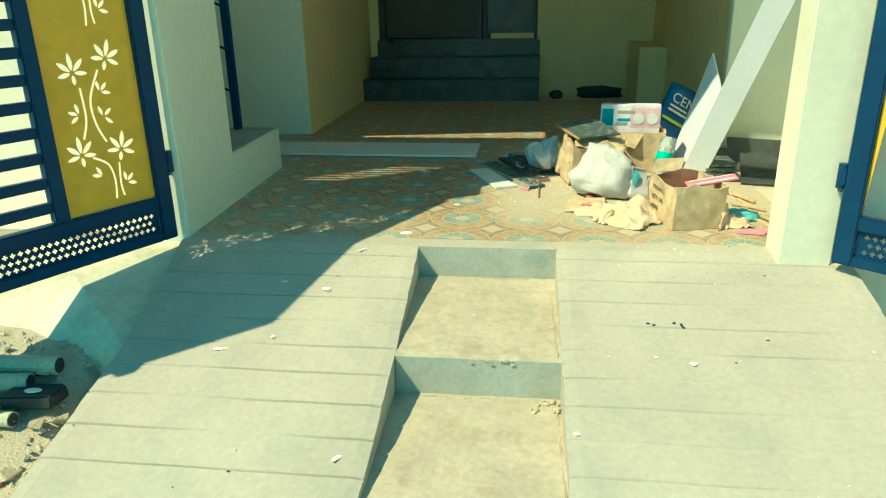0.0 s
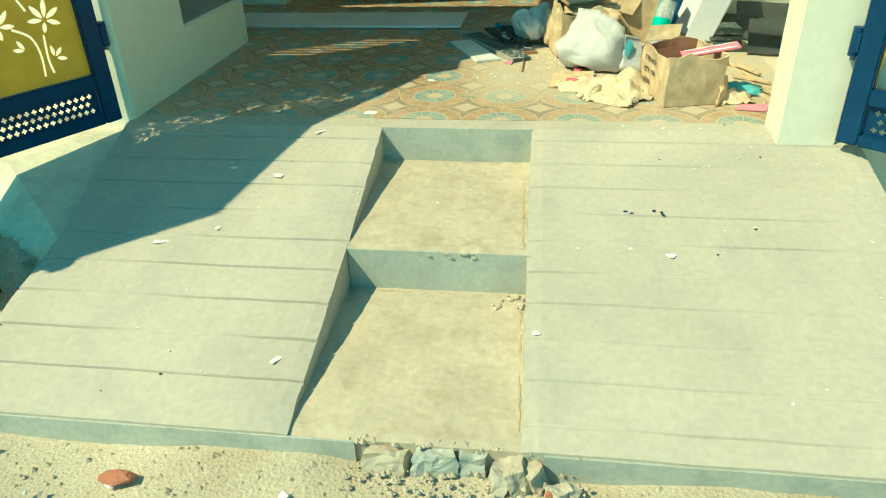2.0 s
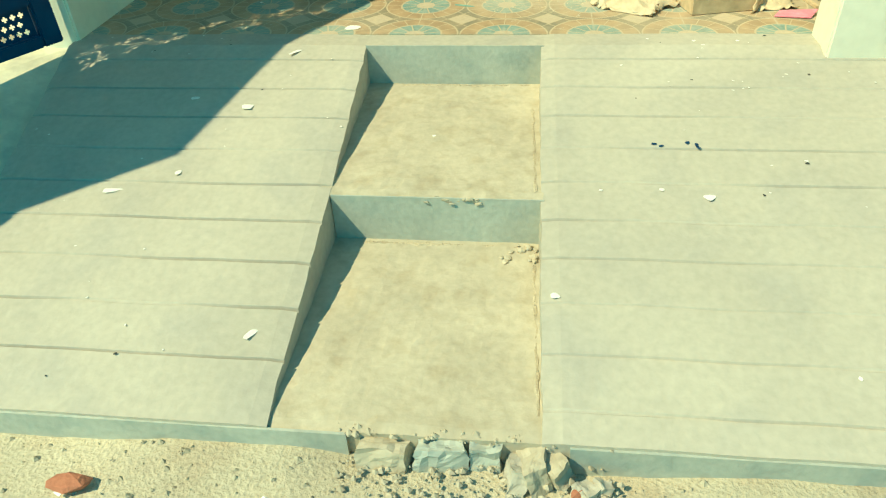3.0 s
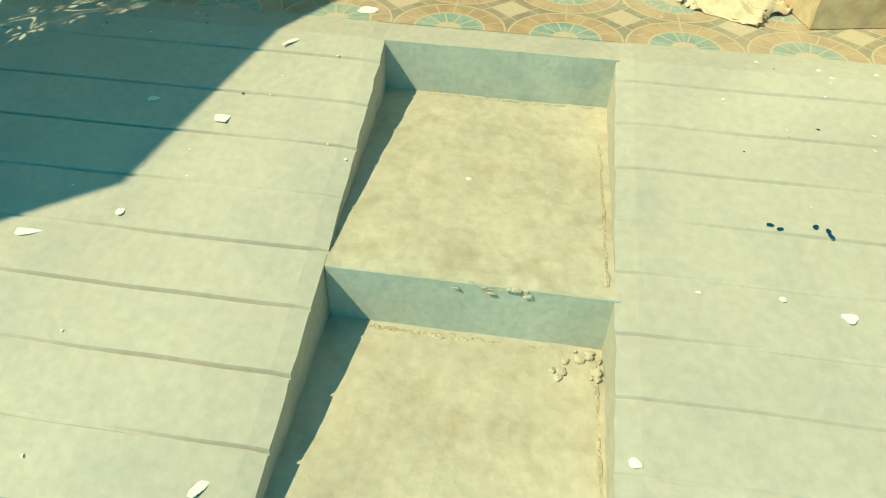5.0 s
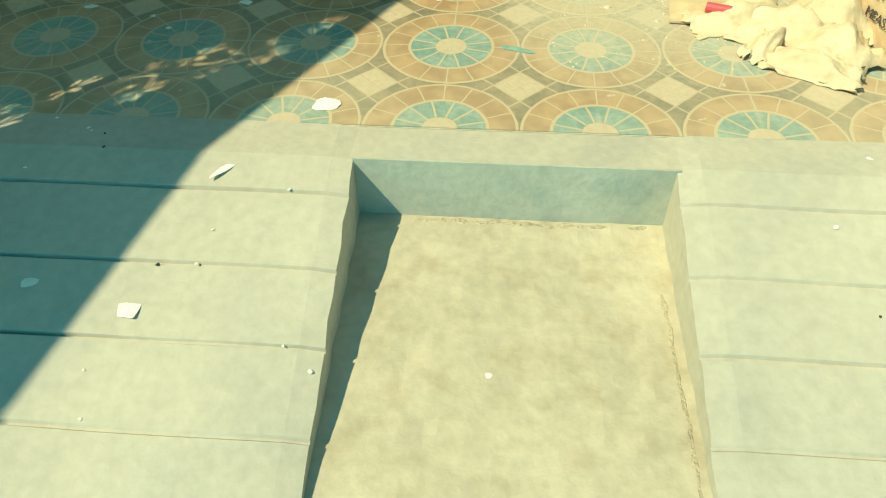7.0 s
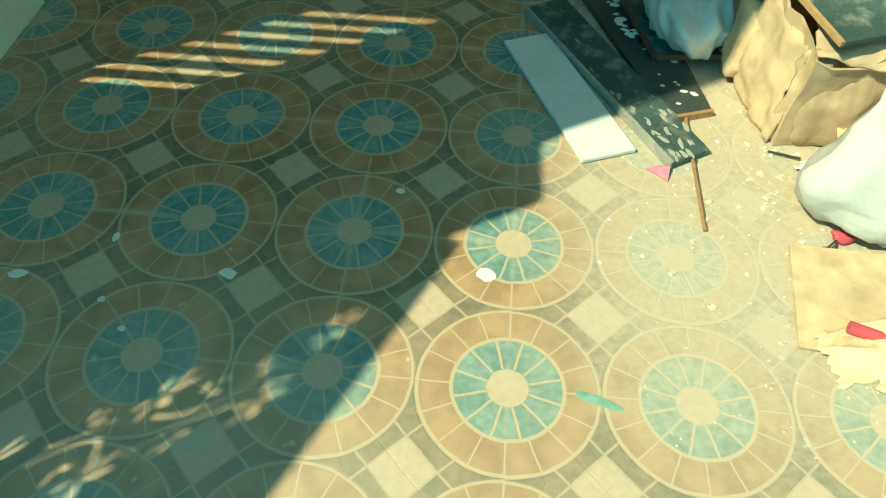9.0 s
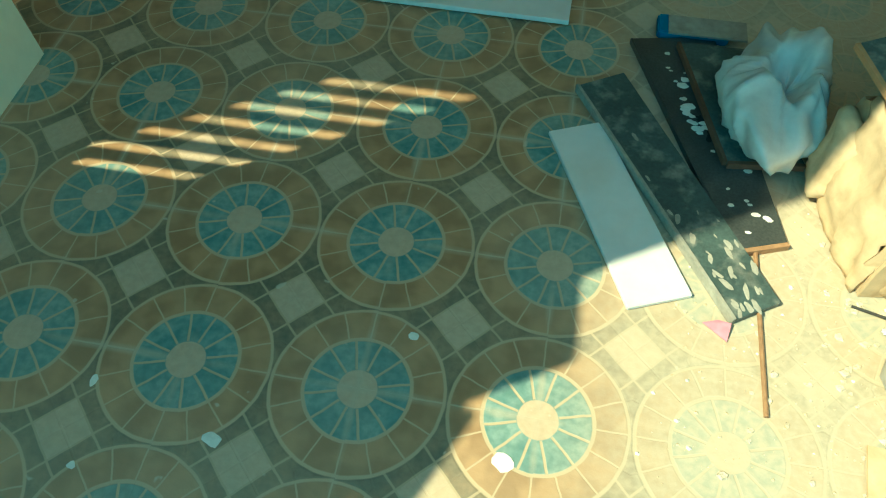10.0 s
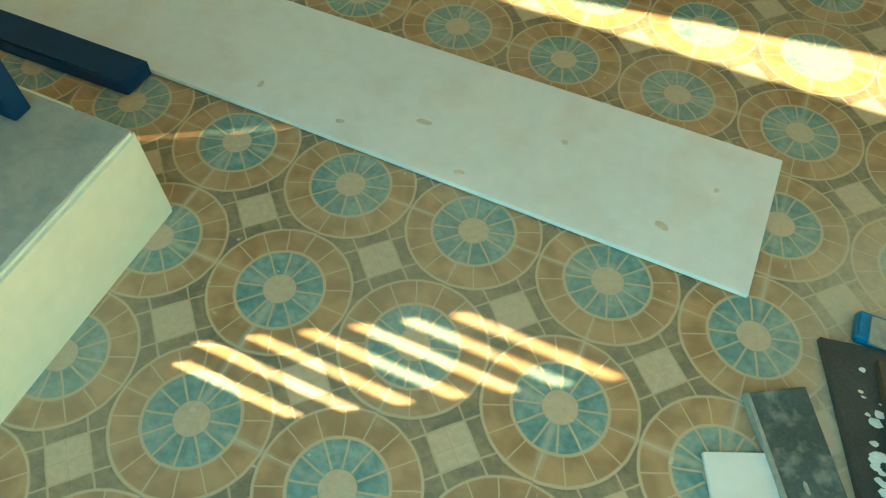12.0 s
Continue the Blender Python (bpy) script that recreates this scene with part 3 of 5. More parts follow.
def stem_shape(points, w):
    """A thin curved slot through the points."""
    p = [Vector((*q, 0)) for q in points]
    fine = []
    for k in range(len(p) - 1):
        a, c = p[max(0, k - 1)], p[min(len(p) - 1, k + 2)]
        for j in range(6):
            t = j / 6
            q = 0.5 * (2 * p[k] + (p[k + 1] - a) * t + (2 * a - 5 * p[k] + 4 * p[k + 1] - c) * t * t + (3 * p[k] - a - 3 * p[k + 1] + c) * t ** 3)
            fine.append(q)
    fine.append(p[-1])
    left, right = [], []
    for k, q in enumerate(fine):
        d = (fine[min(k + 1, len(fine) - 1)] - fine[max(k - 1, 0)]).normalized()
        n = Vector((-d.y, d.x, 0)) * w
        left.append((q + n)[:2])
        right.append((q - n)[:2])
    return [tuple(q) for q in left + right[::-1]]


def flower_holes(z0):
    """Cut-outs of one flowering stem, about 0.9 high, rising from z0."""
    def P(X, Y):
        return ((X - (255 + 0.1615 * Y)) * 0.00188, z0 + (640 - Y) * 0.00157)
    holes = []
    def flower(X, Y, size, turn):
        x, y = P(X, Y)
        for a, long, wide in ((0, 1.12, 0.0135), (48, 0.98, 0.0135), (-48, 1.0, 0.013), (98, 0.86, 0.012), (-100, 0.84, 0.012), (178, 0.62, 0.0115)):
            a += turn
            holes.append(leaf_shape(x + 0.010 * math.cos(radians(a)), y + 0.010 * math.sin(radians(a)), a, size * long, wide))
    def sprig(X, Y, angles, size=0.052):
        x, y = P(X, Y)
        for a in angles:
            holes.append(leaf_shape(x + 0.009 * math.cos(radians(a)), y + 0.009 * math.sin(radians(a)), a, size, 0.010))
    flower(268, 475, 0.080, 95)
    flower(384, 478, 0.082, 78)
    sprig(402, 592, (95, 45, -15))
    sprig(330, 555, (165, 120))
    sprig(262, 347, (160, 215, 105))
    sprig(330, 362, (40, 110, -40))
    sprig(318, 282, (100, 45, -10))
    flower(242, 215, 0.080, 95)
    flower(334, 180, 0.080, 74)
    holes.append(stem_shape([P(372, 640), P(366, 575), P(345, 520), P(300, 488)], 0.0055))
    holes.append(stem_shape([P(396, 636), P(384, 590), P(378, 520)], 0.0055))
    holes.append(stem_shape([P(274, 425), P(280, 360), P(262, 262)], 0.006))
    holes.append(stem_shape([P(340, 445), P(308, 380), P(292, 300), P(312, 212)], 0.006))
    return holes


def gate_leaf(at, way, label, flip=1):
    """One leaf: u runs from the hinge along the leaf, z upward."""
    g = thing("metal_gate", at, label, "gate", "gate leaves")
    ang = math.atan2(way[1], way[0])
    g.rotation_euler = (0, 0, ang)
    H, W = 2.2, 2.0
    def flat(bm, shift_u, shift_z, y=0.0):
        bm.transform(Matrix.Translation((shift_u, y, shift_z)) @ Matrix.Rotation(radians(90), 4, "X"))
        return bm
    for u0, u1, z0, z1 in ((-0.006, 0.085, 0.02, H), (0.585, 0.66, 0.279, H - 0.07), (W - 0.08, W, 0.02, H), (0.086, W - 0.081, H - 0.069, H), (0.086, W - 0.081, 0.02, 0.075), (0.086, W - 0.081, 0.205, 0.278)):
        bm = box(u0, u1, -0.03, 0.03, z0, z1)
        for v in bm.verts:
            if v.co.z > H - 0.2:
                v.co.z += (v.co.x / W - 0.4) * 0.18     # the top rail rises away from the hinge
        part("gate_frame", bm, BLUE, g, bevel=0.006)
    z = 0.335
    while z < H - 0.12:
        part("slat", box(0.661, W - 0.081, -0.02, 0.02, z, z + 0.052), BLUE, g, bevel=0.004)
        z += 0.124
    holes = flower_holes(0.045) + flower_holes(0.93)
    holes = [[(-x, y) if flip > 0 else (x, y) for x, y in h] for h in holes]
    holes = [h for h in holes if max(y for x, y in h) < 1.78 and min(y for x, y in h) > 0.01 and max(abs(x) for x, y in h) < 0.235]
    part("panel", flat(pierced([(-0.249, 0.001), (0.249, 0.001), (0.249, 1.80), (-0.249, 1.80)], holes, 0.004), 0.335, 0.279), YELLOW, g, "golden yellow sheet with cut-out flowering stems")
    cross = []
    for r in range(3):
        for k in range(52):
            x, y = 0.04 + 0.036 * k + (0.018 if r % 2 else 0), 0.027 + 0.038 * r
            if x > 1.80:
                continue
            a, c = 0.013, 0.0052
            cross.append([(x - c, y - a), (x + c, y - a), (x + c, y - c), (x + a, y - c), (x + a, y + c), (x + c, y + c), (x + c, y + a), (x - c, y + a), (x - c, y + c), (x - a, y + c), (x - a, y - c), (x - c, y - c)])
    part("lattice", flat(pierced([(0, 0), (1.83, 0), (1.83, 0.138), (0, 0.138)], cross, 0.004), 0.088, 0.071), BLUE, g, "blue pierced lattice strip")
    hinge = tube((-0.030, 0, 0.40), (-0.030, 0, 0.52), 0.024)
    box(-0.028, -0.0065, -0.030, 0.030, 0.42, 0.50, hinge)
    hinge = part("hinge", hinge, BLUE, g)
    part("pin", tube((-0.030, 0, 0.38), (-0.030, 0, 0.399), 0.012, sides=8), GRANITE_DUSTY, hinge, "bare steel hinge pin")
    hinge = tube((-0.030, 0, 1.60), (-0.030, 0, 1.72), 0.024)
    box(-0.028, -0.0065, -0.030, 0.030, 1.62, 1.70, hinge)
    part("hinge", hinge, BLUE, g)
    part("latch", box(W - 0.02, W + 0.05, -0.02, 0.05, 1.38, 1.48), BLUE, g, bevel=0.01)
    return g


gate_leaf((-1.645, -0.125, 0), (-0.464, -0.886), "blue steel gate leaf with yellow flower panel and slats, standing open")
gate_leaf((1.955, -0.262, 0), (0.77, -0.638), "blue steel gate leaf with sunlit yellow flower panel, standing open", flip=-1)

# unseen slatted gate beyond the wall end, added to cast the floor's light stripes
side_gate = thing("side_gate", (-2.32, 0.76, 0.33), "unseen blue slatted gate casting the light stripes on the floor", "gate")
# Solid sheets round the slats shut out stray sun.
part("gate_frame", box(-0.03, 0.69, -0.003, 0.003, 0.0, 0.895), BLUE, side_gate)
part("gate_frame", box(-0.03, 0.69, -0.003, 0.003, 1.965, CEIL - 0.331), BLUE, side_gate)
part("gate_frame", box(0.465, 0.69, -0.003, 0.003, 0.8955, 1.9645), BLUE, side_gate)
part("gate_frame", box(-0.03, 0.02, -0.003, 0.003, 0.8955, 1.9645), BLUE, side_gate)
for k in range(7):
    z = 0.8655 + 0.1624 * k
    part("slat", box(0.0205, 0.4645, -0.003, 0.003, z + 0.03 + 0.067, min(z + 0.03 + 0.1619, 1.9640)), BLUE, side_gate)
# Plate that shortens the lowest light stripe.
part("gate_frame", box(0.0205, 0.120, -0.003, 0.003, 0.8960, 0.9550), BLUE, side_gate)

# ---- things on the porch ----
def quad_sheet(points, thick, material, parent, name="sheet", label="", bevel=0.0):
    """A flat sheet through corner points (relative to the thing), with thickness along its normal."""
    bm = bmesh.new()
    f = bm.faces.new([bm.verts.new(p) for p in points])
    bm.normal_update()
    n = f.normal.copy()
    ext = bmesh.ops.extrude_face_region(bm, geom=[f])["geom"]
    bmesh.ops.translate(bm, verts=[v for v in ext if isinstance(v, bmesh.types.BMVert)], vec=n * thick)
    return part(name, bm, material, parent, label, bevel=bevel)


def lettering(words, size, m, material, parent, label):
    cu = bpy.data.curves.new("lettering", "FONT")
    cu.body, cu.size, cu.extrude = words, size, 0.0008
    ob = bpy.data.objects.new("lettering", cu)
    scene.collection.objects.link(ob)
    me = bpy.data.meshes.new_from_object(ob.evaluated_get(bpy.context.evaluated_depsgraph_get()))
    bm = bmesh.new()
    bm.from_mesh(me)
    bpy.data.objects.remove(ob)
    bpy.data.curves.remove(cu)
    bpy.data.meshes.remove(me)
    bm.transform(m)
    return part("lettering", bm, material, parent, label)


def fabric(name, parent, material, size, at, seed, folds=0.28, detail=5, sharp=2.2, pull=(), label=""):
    """A crumpled bag: a ball pressed flat below, with creased folds and pulled-out corners."""
    bm = bmesh.new()
    bmesh.ops.create_icosphere(bm, subdivisions=detail, radius=1.0)
    spin = Euler((seed * 1.3, seed * 0.7, seed)).to_matrix()
    for v in bm.verts:
        d = v.co.normalized()
        r = 1.0
        p = d * 1.7 + Vector((seed, -seed, seed * 0.5))
        e = spin @ d
        flat = max(0.15, math.hypot(e.x, e.y))
        pleat = Vector((e.x / flat * 1.5, e.y / flat * 1.5, e.z * 0.9)) * sharp * 0.62 + Vector((seed, seed * 0.3, 0)) + 0.25 * Vector(noise.noise_vector(p * 1.4))
        ridge = 1 - abs(noise.noise(pleat))
        fine_ridge = 1 - abs(noise.noise(pleat * 2.3 + Vector((5, 2, 8))))
        r += folds * 0.75 * (ridge ** 4 - 0.45) + folds * 0.30 * (fine_ridge ** 4 - 0.4) + folds * 1.1 * noise.noise(p * 0.75)
        for q, strength in pull:
            r += strength * max(0.0, d.dot(Vector(q).normalized())) ** 9
        v.co = Vector((d.x * r * size[0], d.y * r * size[1], d.z * r * size[2]))
        low = -size[2] * 0.72
        if v.co.z < low:
            v.co.z = low + 0.1 * (v.co.z - low)
    zmin = min(v.co.z for v in bm.verts)
    bmesh.ops.translate(bm, verts=bm.verts, vec=Vector(at) + Vector((0, 0, -zmin)))
    return part(name, bm, material, parent, label, smooth=True)


def moved(bm, vec):
    bmesh.ops.translate(bm, verts=bm.verts, vec=vec)
    return bm


def slumped_sheet(name, parent, material, corners, bulge, crumple, ragged, seed, n=14, thick=0.005, label="", creases=()):
    """A soft sheet hung between four corners: bulged along its normal, crumpled, with a ragged outline; creases are (u, depth)."""
    a, b, c, d = (Vector(p) for p in corners)
    normal = (c - a).cross(d - b).normalized()
    bm = bmesh.new()
    layers = []
    for side in (0, 1):
        rows = []
        for j in range(n + 1):
            row = []
            for i in range(n + 1):
                u, v = i / n, j / n
                q = Vector((u * 2.6 + seed, v * 2.6 - seed, seed * 0.3))
                if i in (0, n):
                    u += ragged * (noise.noise(q * 2.3) + 0.6 * noise.noise(q * 6.1))
                if j in (0, n):
                    v += ragged * (noise.noise(q * 2.7 + Vector((3, 1, 0))) + 0.6 * noise.noise(q * 6.7))
                p = (a * (1 - u) + b * u) * (1 - v) + (d * (1 - u) + c * u) * v
                dome = max(0.0, math.sin(math.pi * min(1, max(0, u))) * math.sin(math.pi * min(1, max(0, v))))
                fold = abs(noise.noise(q * 1.1 + 0.5 * Vector(noise.noise_vector(q * 0.8)))) - 0.2
                fine = abs(noise.noise(q * 3.1)) - 0.2
                lift = bulge * dome - crumple * (fold + 0.4 * fine)
                for at, depth in creases:
                    lift -= depth * max(0.0, 1 - abs(u - at) * n * 0.9)
                p = p + normal * (lift - side * thick)
                p.z = max(p.z, 0.002 + 0.002 * (1 - side) - parent.location.z / K)
                row.append(bm.verts.new(p))
            rows.append(row)
        layers.append(rows)
    top, low = layers
    for j in range(n):
        for i in range(n):
            bm.faces.new((top[j][i], top[j][i + 1], top[j + 1][i + 1], top[j + 1][i]))
            bm.faces.new((low[j][i], low[j + 1][i], low[j + 1][i + 1], low[j][i + 1]))
    rim = [(0, i) for i in range(n)] + [(j, n) for j in range(n)] + [(n, i) for i in range(n, 0, -1)] + [(j, 0) for j in range(n, 0, -1)]
    for (j0, i0), (j1, i1) in zip(rim, rim[1:] + rim[:1]):
        bm.faces.new((top[j0][i0], low[j0][i0], low[j1][i1], top[j1][i1]))
    return part(name, bm, material, parent, label, smooth=True)


def slack_bag(name, parent, material, size, seed, points=13, wrinkle=0.02, pull=(), label=""):
    """A half-empty plastic sack: broad flat facets between a few pulled-out corners, finely wrinkled."""
    rnd = random.Random(int(seed * 100))
    bm = bmesh.new()
    for k in range(points):
        a, h = 2 * math.pi * (k * 0.618), (k + 0.5) / points
        r = (1 - 0.45 * h ** 2) * rnd.uniform(0.8, 1.12)
        bm.verts.new((math.cos(a) * r * size[0], math.sin(a) * r * size[1], h * size[2] * rnd.uniform(0.85, 1.1)))
    for p in pull:
        bm.verts.new(p)
    bmesh.ops.convex_hull(bm, input=bm.verts)
    bmesh.ops.delete(bm, geom=[v for v in bm.verts if not v.link_faces], context="VERTS")
    for _ in range(3):
        bmesh.ops.subdivide_edges(bm, edges=bm.edges, cuts=1, use_grid_fill=True)
        bmesh.ops.triangulate(bm, faces=bm.faces)
    for _ in range(1):
        bmesh.ops.smooth_vert(bm, verts=bm.verts, factor=0.5, use_axis_x=True, use_axis_y=True, use_axis_z=True)
    bm.normal_update()
    for v in bm.verts:
        q = v.co * 6 + Vector((seed, -seed, seed))
        drawn = Vector((q.x * 0.45 + q.z * 0.7, q.y * 0.9 - q.x * 0.3, q.z * 0.5)) + 0.35 * Vector(noise.noise_vector(q * 0.7))
        crease = max(0.0, 1 - 4.0 * abs(noise.noise(drawn)))
        small = max(0.0, 1 - 6.0 * abs(noise.noise(drawn * 2.3 + Vector((3, 1, 4)))))
        v.co += v.normal * wrinkle * (1.1 * crease + 0.6 * small + 1.6 * noise.noise(q * 0.8))
        v.co.z = max(v.co.z, 0.003)
    return part(name, bm, material, parent, label, smooth=True)


def open_sack(name, parent, material, size, at, seed, ear=0.0, label=""):
    """A crumpled sack lying open: its side swells, folds over a rim and sinks into a hollow; one corner sticks out."""
    na, ns = 96, 40
    bm = bmesh.new()
    rows = []
    for j in range(ns + 1):
        f = j / ns
        row = []
        for i in range(na):
            a = 2 * math.pi * i / na
            q = Vector((math.cos(a) * 1.6 + seed, math.sin(a) * 1.6, f * 1.3 - seed))
            tw = a + 1.5 * f + 0.9 * noise.noise(q * 0.6)
            pleat = 1 - 2.4 * abs(noise.noise(Vector((math.cos(tw) * 1.05 + seed, math.sin(tw) * 1.25, f * 1.1))))
            fine = 1 - 2.6 * abs(noise.noise(Vector((q.x * 1.1 + q.z * 1.6, q.y * 2.1 - q.z, q.z * 1.3))))
            if f < 0.62:
                g = f / 0.62
                r, z = 0.80 + 0.26 * math.sin(math.pi * g) - 0.30 * g ** 2, 0.95 * g ** 0.8
            else:
                g = (f - 0.62) / 0.38
                r, z = 0.50 * (1 - g), 0.95 + 0.10 * math.sin(math.pi * min(1, 2.2 * g)) - 0.55 * g
            r *= 1 + 0.20 * pleat + 0.13 * fine + 0.42 * noise.noise(q * 0.8)
            z += (0.10 * pleat + 0.05 * fine + 0.22 * noise.noise(q * 0.8 + Vector((4, 0, 0)))) * min(1, f * 3)
            out = max(0.0, math.cos(a - 0.75)) ** 14 * math.exp(-((f - 0.55) / 0.14) ** 2)
            r += ear * out
            z += 0.5 * ear * out
            row.append(bm.verts.new(((r * math.cos(a) + 0.35 * max(0.0, f - 0.5)) * size[0] + at[0], r * math.sin(a) * size[1] + at[1], max(0.0, z) * size[2] + at[2])))
        rows.append(row)
    for r0, r1 in zip(rows, rows[1:]):
        for i in range(na):
            bm.faces.new((r0[i], r0[(i + 1) % na], r1[(i + 1) % na], r1[i]))
    bm.faces.new(rows[0][::-1])
    bmesh.ops.remove_doubles(bm, verts=bm.verts, dist=1e-5)
    return part(name, bm, material, parent, label, smooth=True)


# long slab and offcuts on the floor
panel = thing("stone_panel", (-1.1, 2.36, 0), "long white stone slab lying on the tiled floor", "slab")
part("slab", roughen(prism([(-1.9, -0.22), (-0.4, -0.238), (1.056, -0.262), (1.062, 0.268), (-0.3, 0.272), (-1.9, 0.285)], 0.007, 0.024), 0.0015, 5), PANEL_WHITE, panel, bevel=0.0015)
for x in (-1.2, -0.2, 0.8):
    part("spacer", box(x, x + 0.05, -0.2, 0.22, 0.0, 0.0069), WOOD, panel, "thin packing strip")

off = thing("tile_offcut", (0.13, 1.4, 0), "narrow white tile offcut lying on the floor", "tile offcut")
part("slab", prism([(-0.191, 0.228), (-0.048, 0.290), (0.196, -0.238), (0.045, -0.300)], 0.002, 0.016), PANEL_WHITE, off, bevel=0.002)
strip = thing("granite_strip", (0.27, 1.5, 0), "dusty dark granite strip with cement smears", "stone strip")
strip_face = part("slab", prism([(-0.262, 0.318), (-0.135, 0.394), (0.257, -0.326), (0.150, -0.392)], 0.002, 0.024), GRANITE_DUSTY, strip, bevel=0.002)
part("edge_moulding", prism([(-0.270, 0.312), (-0.2625, 0.317), (0.1495, -0.3925), (0.142, -0.398)], 0.002, 0.030), SMEAR, strip, "pale cement-smeared edge")
smears = random.Random(9)
for k in range(30):
    f = 1 - abs(smears.gauss(0, 0.30))
    side = smears.uniform(0.06, 0.94)
    x = (-0.262 + 0.412 * f) * (1 - side) + (-0.135 + 0.392 * f) * side
    y = (0.318 - 0.710 * f) * (1 - side) + (0.394 - 0.720 * f) * side
    if f < 0.995:
        bm = lump(smears.uniform(0.003, 0.013), (1.6, 0.6, 0.05), 2, 0.5, 3, k * 1.3)
        bm.transform(Matrix.Rotation(radians(-62 + smears.uniform(-25, 25)), 4, "Z"))
        part("cement_smear", moved(bm, (x, y, 0.0245)), SMEAR, strip_face, "pale cement smear")
board = thing("dark_board", (0.372, 1.715, 0), "dark laminate board with brown wooden edge and paint spots", "board")
board_face = part("sheet", prism([(-0.215, 0.34), (0.03, 0.39), (0.185, -0.36), (0.060, -0.405)], 0.002, 0.020), GRANITE_DARK, board)
part("edge_strip", prism([(-0.222, 0.338), (-0.216, 0.34), (0.059, -0.406), (0.052, -0.409)], 0.002, 0.021), GRANITE_DARK, board)
part("edge_strip", prism([(0.0605, -0.4065), (0.186, -0.3615), (0.191, -0.372), (0.064, -0.418)], 0.002, 0.022), WOOD, board, "brown wooden edge strip")
rng = random.Random(4)
for k in range(44):
    f = rng.random() if k < 26 else rng.gauss(0.42, 0.08)
    x = -0.1 + 0.22 * f + (rng.uniform(-0.05, 0.06) if k < 26 else rng.uniform(-0.05, -0.005))
    y = 0.33 - 0.68 * f
    part("paint_spot", moved(lump(rng.uniform(0.004, 0.011) if k < 26 else rng.uniform(0.008, 0.017), (1.2, 0.8, 0.10), 1, 0.4, 3, k), (x, y, 0.021)), CHIP, board_face, "white paint spot")
upper = thing("dark_board", (0.44, 1.775, 0), "dark laminate board with brown wooden edges lying on another", "board")
part("sheet", prism([(-0.144, 0.262), (0.05, 0.265), (0.175, -0.17), (-0.025, -0.195)], 0.0225, 0.040), GRANITE_DUSTY, upper)
part("edge_strip", prism([(-0.154, 0.261), (-0.1445, 0.262), (-0.0255, -0.1955), (-0.035, -0.197)], 0.0225, 0.042), WOOD_SHADED, upper, "brown wooden edge strip")
part("edge_strip", prism([(-0.0245, -0.1955), (0.1755, -0.1705), (0.178, -0.181), (-0.024, -0.207)], 0.0225, 0.042), WOOD_SHADED, upper, "brown wooden edge strip")
packet = thing("packet", (0.345, 2.13, 0), "flat blue and white packet on the floor", "packet")
part("body", box(-0.115, 0.10, -0.045, 0.045, 0.002, 0.035), PACK_BLUE, packet, bevel=0.006)
part("flap", box(-0.085, 0.15, -0.055, 0.03, 0.0355, 0.042), DUSTY_PAPER, packet, "dusty grey paper flap")
bundle = thing("plastic_sack", (0.52, 1.77, 0), "crumpled pale blue-white plastic sack on the floor", "sack")
open_sack("bag", bundle, SACK_BLUE, (0.132, 0.192, 0.155), (0.0, -0.005, 0.043), 3.1, ear=0.42)
stick = thing("stick", (0.485, 1.14, 0), "thin brown wooden stick on the dusty floor", "stick")
part("rod", tube((-0.004, 0.205, 0.010), (-0.006, -0.252, 0.006), 0.0058, sides=8), WOOD, stick)
scrap = thing("plastic_scrap", (0.380, 1.085, 0), "small faded red plastic scrap", "scrap")
quad_sheet([(-0.03, 0.014, 0.002), (0.024, -0.028, 0.002), (0.032, 0.014, 0.016), (0.004, 0.022, 0.010)], 0.004, PRINT_PINK, scrap)


# crumbled plaster trodden over the sunlit tiles beside the heap
grit = bmesh.new()
rng = random.Random(31)
for k in range(280):
    x, y = rng.gauss(0.66, 0.17), rng.gauss(1.02, 0.24)
    if not (0.30 < x < 1.2 and 0.35 < y < 1.45) or (x - 0.30) < (1.0 - y) * 0.25:
        continue
    r, turn = 0.002 + 0.010 * rng.random() ** 4, rng.uniform(0, 6.28)
    rim = [(x + r * rng.uniform(0.6, 1.4) * math.cos(turn + a * 1.047), y + r * rng.uniform(0.6, 1.2) * math.sin(turn + a * 1.047)) for a in range(6)]
    low = [grit.verts.new((px, py, 0.0)) for px, py in rim]
    top = [grit.verts.new((x + (px - x) * 0.7, y + (py - y) * 0.7, 0.0015 + r * 0.35)) for px, py in rim]
    grit.faces.new(top)
    for a in range(6):
        grit.faces.new((low[a], low[(a + 1) % 6], top[(a + 1) % 6], top[a]))
grit_bed = thing("plaster_grit", (0, 0, 0), "crumbled pale plaster grit scattered over the tiles", "grit")
grit_bed["kind"] = "stuff"
tagged(part("crumbs", grit, GRIT, grit_bed), kind="stuff")


